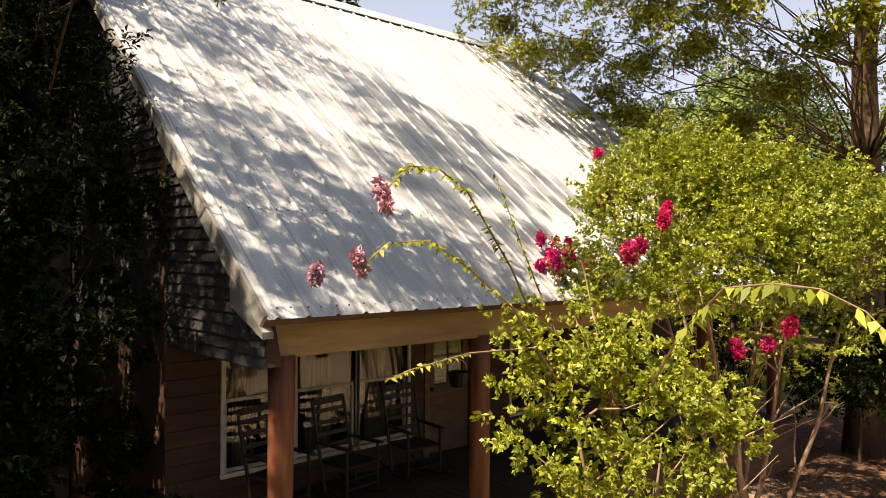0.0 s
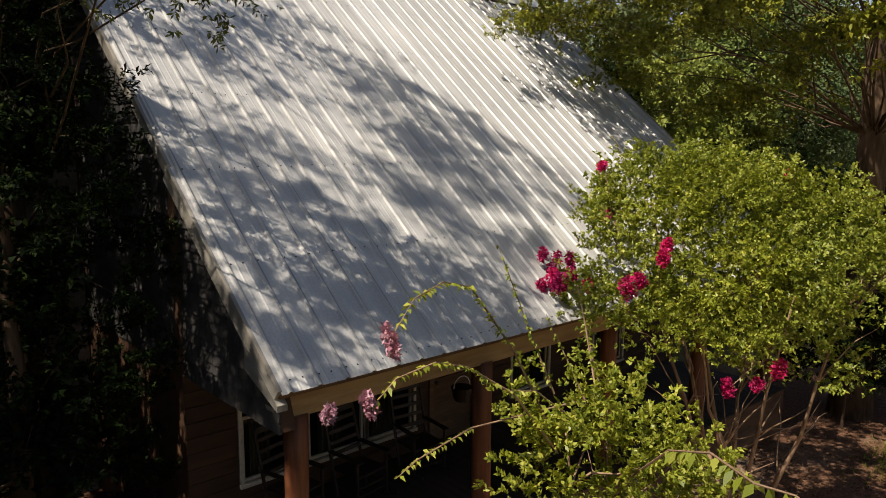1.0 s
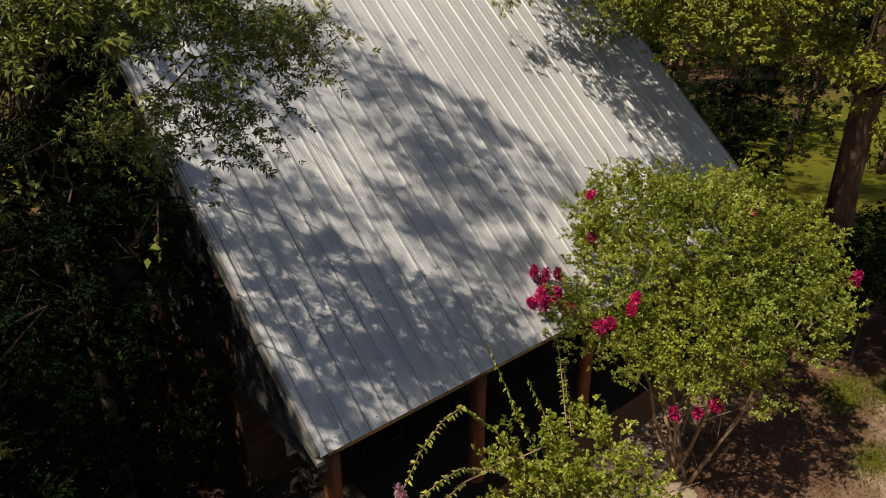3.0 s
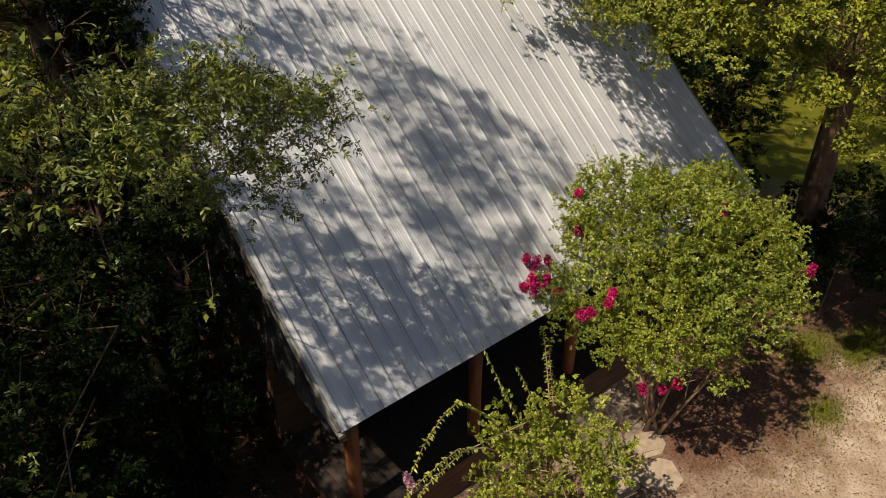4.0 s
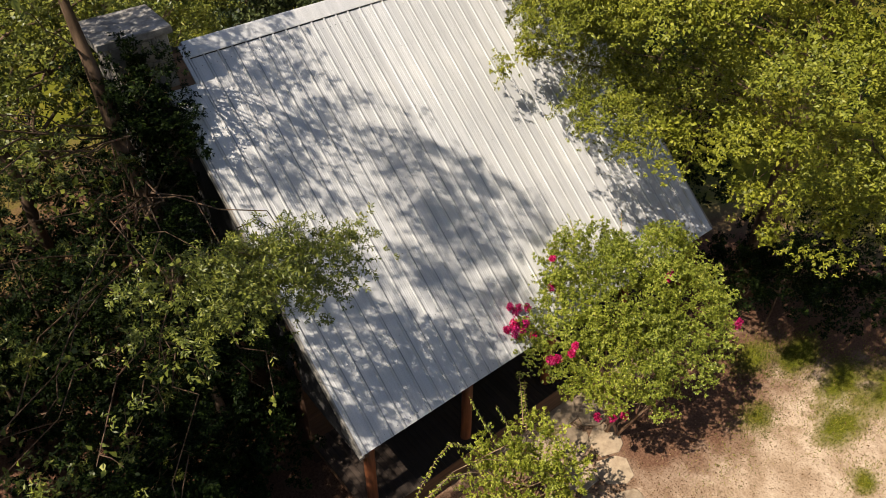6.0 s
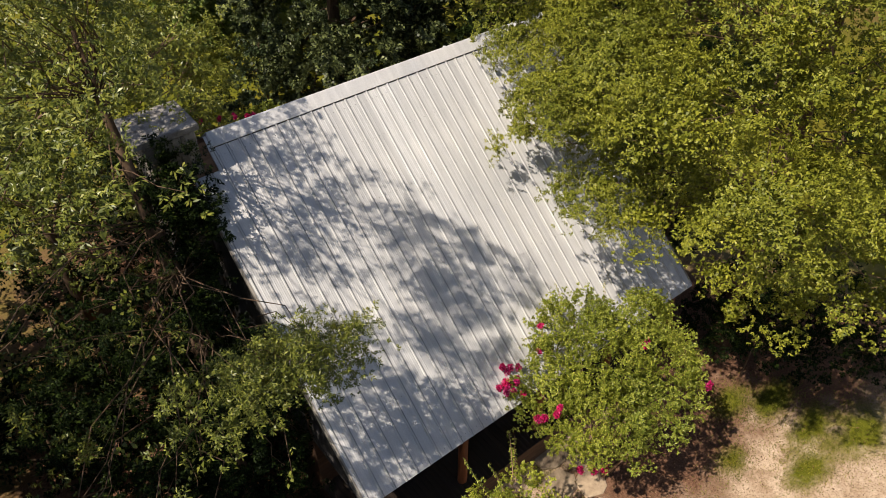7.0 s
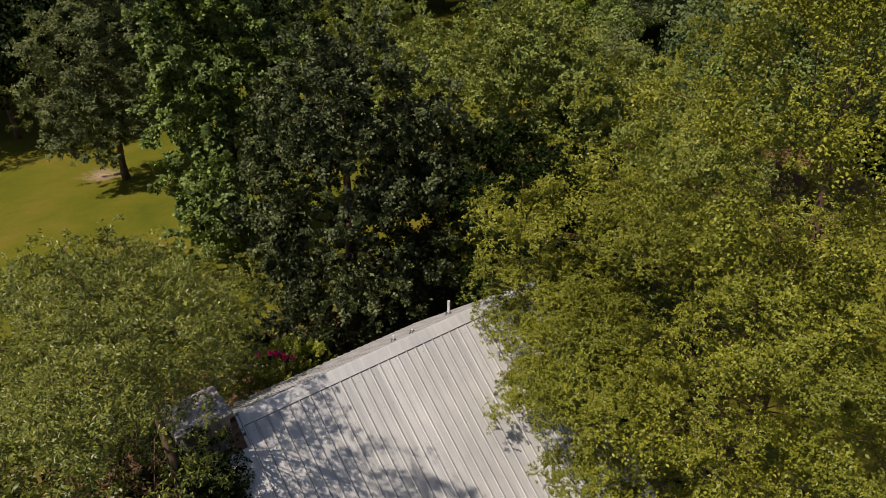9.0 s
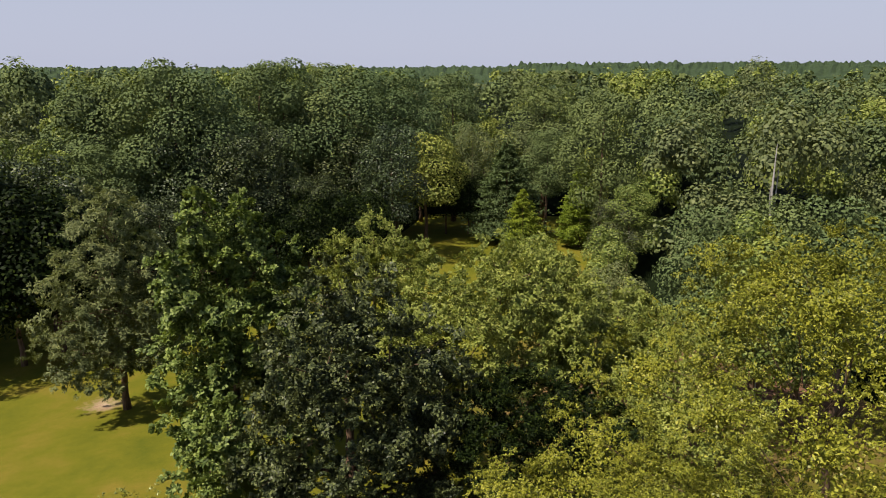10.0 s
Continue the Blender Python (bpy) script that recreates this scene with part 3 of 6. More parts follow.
# screws in rows across the sheets
bm = bmesh.new()
for row, y in enumerate((0.07, 1.20, 2.30, 3.38, 4.45, 5.50, 6.20)):
    for i in range(35):
        for off in (0.17, 0.60):
            if i < 2 and y > 5.9:
                continue
            x = (i + off + 0.28) * PITCH
            if x < LEN - 0.03:
                yy = y / math.cos(SL) + random.uniform(-0.015, 0.015)
                box(bm, (x - 0.0065, yy - 0.0065, 0.0), (x + 0.0065, yy + 0.0065, 0.008))
ob = part("screw", bm, SCREW, roof)
ob["kind"] = "stuff"

# rake trim along both gable edges
def rake(x, side, name, y_from, y_to, deep, mtl, lab=""):
    a = y_from / math.cos(SL)
    b = y_to / math.cos(SL)
    lo, hi = (x - 0.03, a, -deep), (x + 0.012, b, 0.012)
    if side > 0:
        lo, hi = (x - 0.012, a, -deep), (x + 0.03, b, 0.012)
    o = part(name, boxes((lo, hi), bevel=0.004), mtl, house, lab)
    o.matrix_basis = slope_turn
    return o


rake(0.0, -1, "rake_board", 0.0, 2.33, 0.17, RAKE, "weathered pale rake board")
rake(0.02, -1, "rake_board", 2.335, 5.97, 0.13, RAKE, "weathered pale rake board")
rake(0.62, -1, "rake_flashing", 5.975, RIDGE_Y - 0.2, 0.08, CAP)
rake(LEN, 1, "rake_board", 0.0, RIDGE_Y - 0.02, 0.15, RAKE, "weathered pale rake board")

# pale boxed return at the foot of the rake
bm = bmesh.new()
for x in (-0.035, 0.07):
    bm.faces.new([bm.verts.new((x, y, z)) for y, z in ((0.012, 2.89), (0.62, 3.14), (0.62, 3.42), (0.012, 2.95))])
vs = bm.verts[:]
for k in range(4):
    bm.faces.new((vs[k], vs[(k + 1) % 4], vs[4 + (k + 1) % 4], vs[4 + k]))
bmesh.ops.recalc_face_normals(bm, faces=bm.faces[:])
part("eave_return", bm, RAKE, house, "weathered pale boxed eave return")

# eave: narrow board over a deep beam, with a round log end
part("fascia_board", boxes(((0.0, 0.03, 3.0), (LEN, 0.07, 3.062)), bevel=0.004), TRIMWOOD, house, "narrow dark stained fascia board")
part("porch_beam", boxes(((0.13, 0.29, 2.665), (LEN - 0.01, 0.43, 3.0)), bevel=0.012), BEAM, house, "tan stained porch beam")
bm = bmesh.new()
tube(bm, [(0.075, 0.36, 2.85), (0.09, 0.36, 2.85), (0.17, 0.36, 2.85)], [0.095, 0.11, 0.112], 14)
part("log_end", bm, RAKE, house, "round pale log end")
part("side_beam", boxes(((0.09, 0.435, 2.58), (0.22, 2.36, 2.74)), bevel=0.01), TRIMWOOD, house)
part("side_beam", boxes(((LEN - 0.17, 0.435, 2.56), (LEN - 0.02, 2.36, 2.74)), bevel=0.01), BEAM, house)

# log posts
rr = random.Random(5)
for x in (0.335, 2.88, 5.39, 7.93, LEN - 0.2):
    bm = bmesh.new()
    pts = [(x + rr.uniform(-0.008, 0.008), 0.36, z) for z in (-0.3, 0.4, 1.0, 1.6, 2.2, 2.69)]
    tube(bm, pts, [0.118, 0.122, 0.12, 0.118, 0.12, 0.122], 14, 0.05, rr)
    part("post", bm, LOG, house, "reddish brown log post", smooth=True)

# porch floor: joists and planks
part("porch_frame", boxes(((0.05, 0.02, -0.25), (LEN - 0.05, 0.07, FLOOR_Z - 0.035)), ((0.05, 0.07, FLOOR_Z - 0.2), (LEN - 0.05, WALL_Y - 0.02, FLOOR_Z - 0.04))), TRIMWOOD, house)
plank_me = bpy.data.meshes.new("plank")
bm = boxes(((0, 0, 0), (0.138, WALL_Y + 0.02, 0.03)), bevel=0.004)
bm.to_mesh(plank_me)
bm.free()
plank_me.materials.append(PLANK)
for i in range(int((LEN - 0.1) / 0.143)):
    ob = new("plank", plank_me)
    ob.parent = house
    ob.location = (0.05 + i * 0.143, -0.02, FLOOR_Z - 0.03)

# walls: solid backing with openings, boards proud of it
OPEN = [("window", 0.76, 1.42, 1.05, 2.55), ("window", 1.70, 2.58, 1.05, 2.55), ("window", 2.64, 3.46, 1.05, 2.55), ("door", 3.82, 4.72, FLOOR_Z, 2.72),
        ("window", 5.6, 6.5, 1.05, 2.55), ("window", 7.8, 8.7, 1.05, 2.55)]
WALL_TOP = EAVE + RISE * WALL_Y - 0.20
bm = bmesh.new()
cuts = sorted(OPEN, key=lambda o: o[1])
x = 0.06
for kind_, a, b, z0, z1 in cuts:
    box(bm, (x, WALL_Y, -0.3), (a, WALL_Y + 0.16, WALL_TOP))
    box(bm, (a, WALL_Y, z1), (b, WALL_Y + 0.16, WALL_TOP))
    box(bm, (a, WALL_Y, -0.3), (b, WALL_Y + 0.16, z0))
    x = b
box(bm, (x, WALL_Y, -0.3), (LEN - 0.06, WALL_Y + 0.16, WALL_TOP))
front_wall = part("front_wall", bm, SIDING, house, "brown stained board wall")
HOUSE_BACK = 2 * RIDGE_Y - 0.5
part("back_wall", boxes(((0.06, HOUSE_BACK - 0.16, -0.3), (LEN - 0.06, HOUSE_BACK, EAVE + 0.2))), SIDING, house)


def gable(x0, x1, name):
    bm = bmesh.new()
    out = [(WALL_Y + 0.165, -0.3), (HOUSE_BACK - 0.165, -0.3), (HOUSE_BACK - 0.165, EAVE + RISE * 0.66 - 0.22), (RIDGE_Y, RIDGE_Z - 0.24), (0.35, EAVE + RISE * 0.35 - 0.24), (0.16, 2.62), (WALL_Y + 0.165, 2.62)]
    a = [bm.verts.new((x0, y, z)) for y, z in out]
    b = [bm.verts.new((x1, y, z)) for y, z in out]
    bm.faces.new(a)
    bm.faces.new(b[::-1])
    for i in range(len(out)):
        j = (i + 1) % len(out)
        bm.faces.new((a[j], a[i], b[i], b[j]))
    bmesh.ops.recalc_face_normals(bm, faces=bm.faces[:])
    return part(name, bm, SIDING, house)


gable_left = gable(0.10, 0.24, "gable_wall")
gable(LEN - 0.24, LEN - 0.10, "gable_wall")
# unseen room, near black in colour so the panes look dim
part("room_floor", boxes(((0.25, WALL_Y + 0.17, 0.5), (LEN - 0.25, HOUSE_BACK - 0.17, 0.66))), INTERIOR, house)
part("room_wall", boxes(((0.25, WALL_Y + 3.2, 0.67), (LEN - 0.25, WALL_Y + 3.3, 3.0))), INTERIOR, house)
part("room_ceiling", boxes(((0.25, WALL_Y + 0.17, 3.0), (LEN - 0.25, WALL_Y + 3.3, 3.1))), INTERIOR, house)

for kind_, a, b, z0, z1 in OPEN:
    y = WALL_Y
    if kind_ == "window":
        w = part("window", boxes(((a - 0.06, y - 0.035, z1), (b + 0.06, y + 0.05, z1 + 0.07)), ((a - 0.06, y - 0.05, z0 - 0.05), (b + 0.06, y + 0.05, z0)),
                                 ((a - 0.055, y - 0.03, z0), (a, y + 0.05, z1)), ((b, y - 0.03, z0), (b + 0.055, y + 0.05, z1)), bevel=0.004), FRAME, house, "cream framed sash window")
        zm = (z0 + z1) / 2 + 0.08
        part("sash", boxes(((a + 0.001, y + 0.02, zm - 0.02), (b - 0.001, y + 0.06, zm + 0.02)), ((a + 0.001, y + 0.02, z0 + 0.001), (a + 0.035, y + 0.06, zm - 0.021)), ((b - 0.035, y + 0.02, z0 + 0.001), (b - 0.001, y + 0.06, zm - 0.021)),
                           ((a + 0.036, y + 0.02, z0 + 0.001), (b - 0.036, y + 0.06, z0 + 0.04))), FRAME, w)
        for lo, hi in ((z0 + 0.04, zm - 0.02), (zm + 0.02, z1)):
            g = part("pane", boxes(((a + 0.002, y + 0.036, lo + 0.001), (b - 0.002, y + 0.042, hi - 0.001))), GLASS, w)
            g.visible_shadow = False
        bm = bmesh.new()
        cw = (b - a) * 0.42
        n = 14
        prev = None
        for i in range(n + 1):
            xx = a + (b - a) * 0.30 + cw * i / n
            yy = y + 0.22 + 0.025 * math.sin(i * 2.1)
            cur = (bm.verts.new((xx, yy, z0 - 0.1)), bm.verts.new((xx, yy, z1 + 0.1)))
            if prev:
                bm.faces.new((prev[0], cur[0], cur[1], prev[1]))
            prev = cur
        bmesh.ops.solidify(bm, geom=bm.faces[:], thickness=0.006)
        part("curtain", bm, CURTAIN, w)
    else:
        d = part("door", boxes(((a + 0.05, y + 0.02, z0 + 0.02), (b - 0.05, y + 0.065, z0 + 1.0)), ((a + 0.05, y + 0.02, z0 + 1.0), (a + 0.17, y + 0.065, z1 - 0.06)), ((b - 0.17, y + 0.02, z0 + 1.0), (b - 0.05, y + 0.065, z1 - 0.06)),
                               ((a + 0.17, y + 0.02, z1 - 0.18), (b - 0.17, y + 0.065, z1 - 0.06)), ((a + 0.435, y + 0.025, z0 + 1.0), (a + 0.465, y + 0.06, z1 - 0.18)), ((a + 0.17, y + 0.025, z0 + 1.4), (b - 0.17, y + 0.06, z0 + 1.43)), bevel=0.003), TRIMWOOD, house, "dark wooden door with glazed upper half")
        part("door_frame", boxes(((a - 0.05, y - 0.03, z0), (a + 0.045, y + 0.08, z1)), ((b - 0.045, y - 0.03, z0), (b + 0.05, y + 0.08, z1)), ((a - 0.05, y - 0.03, z1), (b + 0.05, y + 0.08, z1 + 0.08)), bevel=0.004), TRIMWOOD, d)
        part("pane", boxes(((a + 0.18, y + 0.04, z0 + 1.01), (b - 0.18, y + 0.045, z1 - 0.19))), GLASS, d).visible_shadow = False
        bm = bmesh.new()
        bmesh.ops.create_uvsphere(bm, u_segments=10, v_segments=6, radius=0.03, matrix=Matrix.Translation((a + 0.11, y - 0.01, z0 + 0.95)))
        part("door_knob", bm, SCREW, d)

# board siding on the front wall
rows_n = int((WALL_TOP - FLOOR_Z) / 0.19)
for r in range(rows_n):
    z = FLOOR_Z + r * 0.19
    segs, x = [], 0.06
    for kind_, a, b, z0, z1 in cuts:
        pad = 0.065
        if z + 0.185 > z0 - 0.06 and z < z1 + 0.08:
            segs.append((x, a - pad))
            x = b + pad
    segs.append((x, LEN - 0.06))
    for a, b in segs:
        if b - a > 0.05:
            part("board", boxes(((a, WALL_Y - 0.022, z + 0.003), (b, WALL_Y - 0.001, z + 0.187)), bevel=0.006), SIDING, front_wall)

# chimney: rough stone stack beside the ridge's end, flat capped
ch = part("chimney", boxes(((-0.74, 6.06, -0.3), (0.085, 7.10, 9.06)), ((-0.98, 5.96, 9.05), (0.40, 7.18, 9.20)), ((0.085, 6.06, 7.9), (0.32, 7.10, 9.06)), bevel=0.02), MORTAR, house, "stone chimney with a flat pale cap")
rr = random.Random(9)
for face in range(3):
    z = 3.2 if face else 5.0
    while z < 8.95:
        h = rr.uniform(0.14, 0.26)
        u = 0.0
        span = 0.82 if face == 0 else 1.04
        while u < span - 0.05:
            w = min(rr.uniform(0.18, 0.42), span - u)
            d = rr.uniform(0.02, 0.05)
            z2 = min(z + h, 9.03)
            if face == 0:
                lo, hi = (-0.74 + u + 0.012, 6.06 - d, z + 0.012), (-0.74 + u + w - 0.012, 6.07, z2)
            elif face == 1:
                lo, hi = (-0.74 - d, 6.06 + u + 0.012, z + 0.012), (-0.73, 6.06 + u + w - 0.012, z2)
            else:
                lo, hi = (-0.74 + u * 0.79 + 0.012, 7.09, z + 0.012), (-0.74 + (u + w) * 0.79 - 0.012, 7.10 + d, z2)
            if w > 0.07:
                part("stone", boxes((lo, hi), bevel=0.012), STONE, ch)
            u += w
        z += h

# vent pipes behind the ridge
for x, y, top, r in ((9.2, 9.12, 7.0, 0.05), (6.9, 8.0, 7.5, 0.03), (6.2, 8.0, 7.58, 0.03)):
    zb = RIDGE_Z - RISE * (y - RIDGE_Y)
    bm = bmesh.new()
    tube(bm, [(x, y, zb - 0.1), (x, y, top)], [r, r], 12)
    p = part("vent_pipe", bm, PVC, house, "white plastic vent pipe", smooth=False)
    bm = bmesh.new()
    tube(bm, [(x, y, zb - 0.08), (x, y, zb + 0.06), (x, y, zb + 0.1)], [r + 0.09, r + 0.05, r + 0.004], 12)
    part("flashing_boot", bm, SCREW, p)


# ======================= porch things =======================
def rocking_chair():
    t = thing("rocking_chair", (0, 0, 0), "dark wooden rocking chair with a ladder back on the porch", "chair", "porch rocking chairs")
    part("seat", boxes(((-0.26, -0.24, 0.40), (0.26, 0.24, 0.43)), bevel=0.01), CHAIRWOOD, t)
    tilt = Matrix.Translation((0, 0.23, 0.42)) @ Matrix.Rotation(radians(-14), 4, "X")
    for x in (-0.25, 0.25):
        bm = bmesh.new()
        tube(bm, [(x, 0, -0.36), (x, 0, 0.1), (x, 0, 0.7), (x, 0, 0.74)], [0.02, 0.022, 0.019, 0.008], 8)
        bmesh.ops.transform(bm, matrix=tilt, verts=bm.verts[:])
        part("back_post", bm, CHAIRWOOD, t)
        bm = bmesh.new()
        tube(bm, [(x, -0.23, 0.05), (x, -0.23, 0.42), (x, -0.23, 0.63)], [0.021, 0.022, 0.018], 8)
        part("front_leg", bm, CHAIRWOOD, t)
        part("arm", boxes(((x - 0.04, -0.30, 0.63), (x + 0.04, 0.27, 0.652)), bevel=0.006), CHAIRWOOD, t)
        bm = bmesh.new()
        tube(bm, [(x, -0.45 + 0.9 * i / 8, 0.02 + 0.10 * ((i - 4) / 4) ** 2) for i in range(9)], [0.018] * 9, 6)
        part("rocker", bm, CHAIRWOOD, t)
    for z, h in ((0.66, 0.085), (0.14, 0.05)):
        bm = boxes(((-0.235, -0.014, z), (0.235, 0.014, z + h)), bevel=0.006)
        bmesh.ops.transform(bm, matrix=tilt, verts=bm.verts[:])
        part("back_rail", bm, CHAIRWOOD, t)
    for z in (0.28, 0.42, 0.56):
        bm = boxes(((-0.23, -0.009, z), (0.23, 0.009, z + 0.05)), bevel=0.004)
        bmesh.ops.transform(bm, matrix=tilt, verts=bm.verts[:])
        part("slat", bm, CHAIRWOOD, t)
    for y, z in ((-0.23, 0.16), (-0.23, 0.27)):
        bm = bmesh.new()
        tube(bm, [(-0.25, y, z), (0.25, y, z)], [0.012, 0.012], 6)
        part("stretcher", bm, CHAIRWOOD, t)
    return t


chair = rocking_chair()
chair.matrix_basis = pose(2.05, 1.75, FLOOR_Z, 0, 0, 8)
copy_thing(chair, pose(3.15, 1.85, FLOOR_Z, 0, 0, -6))
copy_thing(chair, pose(1.15, 1.85, FLOOR_Z, 0, 0, 14))

# a basket on a wire hoop hanging under the porch roof
t = thing("hanging_basket", (3.05, 0.9, 2.02), "wire hoop hanging basket with sparse leaves", "plant basket")
bm = bmesh.new()
tube(bm, [(0.14 * math.cos(a), 0, 0.16 + 0.14 * math.sin(a)) for a in [math.pi * i / 12 for i in range(13)]], [0.006] * 13, 6)
part("hoop", bm, PVC, t, "pale wire hoop")
bm = bmesh.new()
tube(bm, [(0, 0, -0.02), (0, 0, 0.02), (0, 0, 0.16)], [0.09, 0.11, 0.14], 14)
part("pot", bm, CHAIRWOOD, t)
bm = bmesh.new()
tube(bm, [(0, 0, 0.30), (0, 0, 1.5)], [0.003, 0.003], 5)
part("wire", bm, IRON, t)

# ======================= trees close to the house =======================
def off(base, lobes, swell=1.0):
    """Lobes given in the world's places, shifted to a tree's base and swollen or shrunk."""
    return [(l[0] - base[0], l[1] - base[1], l[2] - base[2], l[3] * swell, l[4] * swell, l[5] * swell, *l[6:]) for l in lobes]


def thick_above(lobes):
    """Thicker leaf on the topmost boughs than on the shaded low ones; the long sprays keep theirs."""
    full = [l if len(l) > 6 else (*l, 1.0) for l in lobes]
    return [(*l[:6], l[6] * (1.6 if l[2] > 12 else 0.42 if l[2] < 10.5 and l[6] < 2 else 1.0)) for l in full]


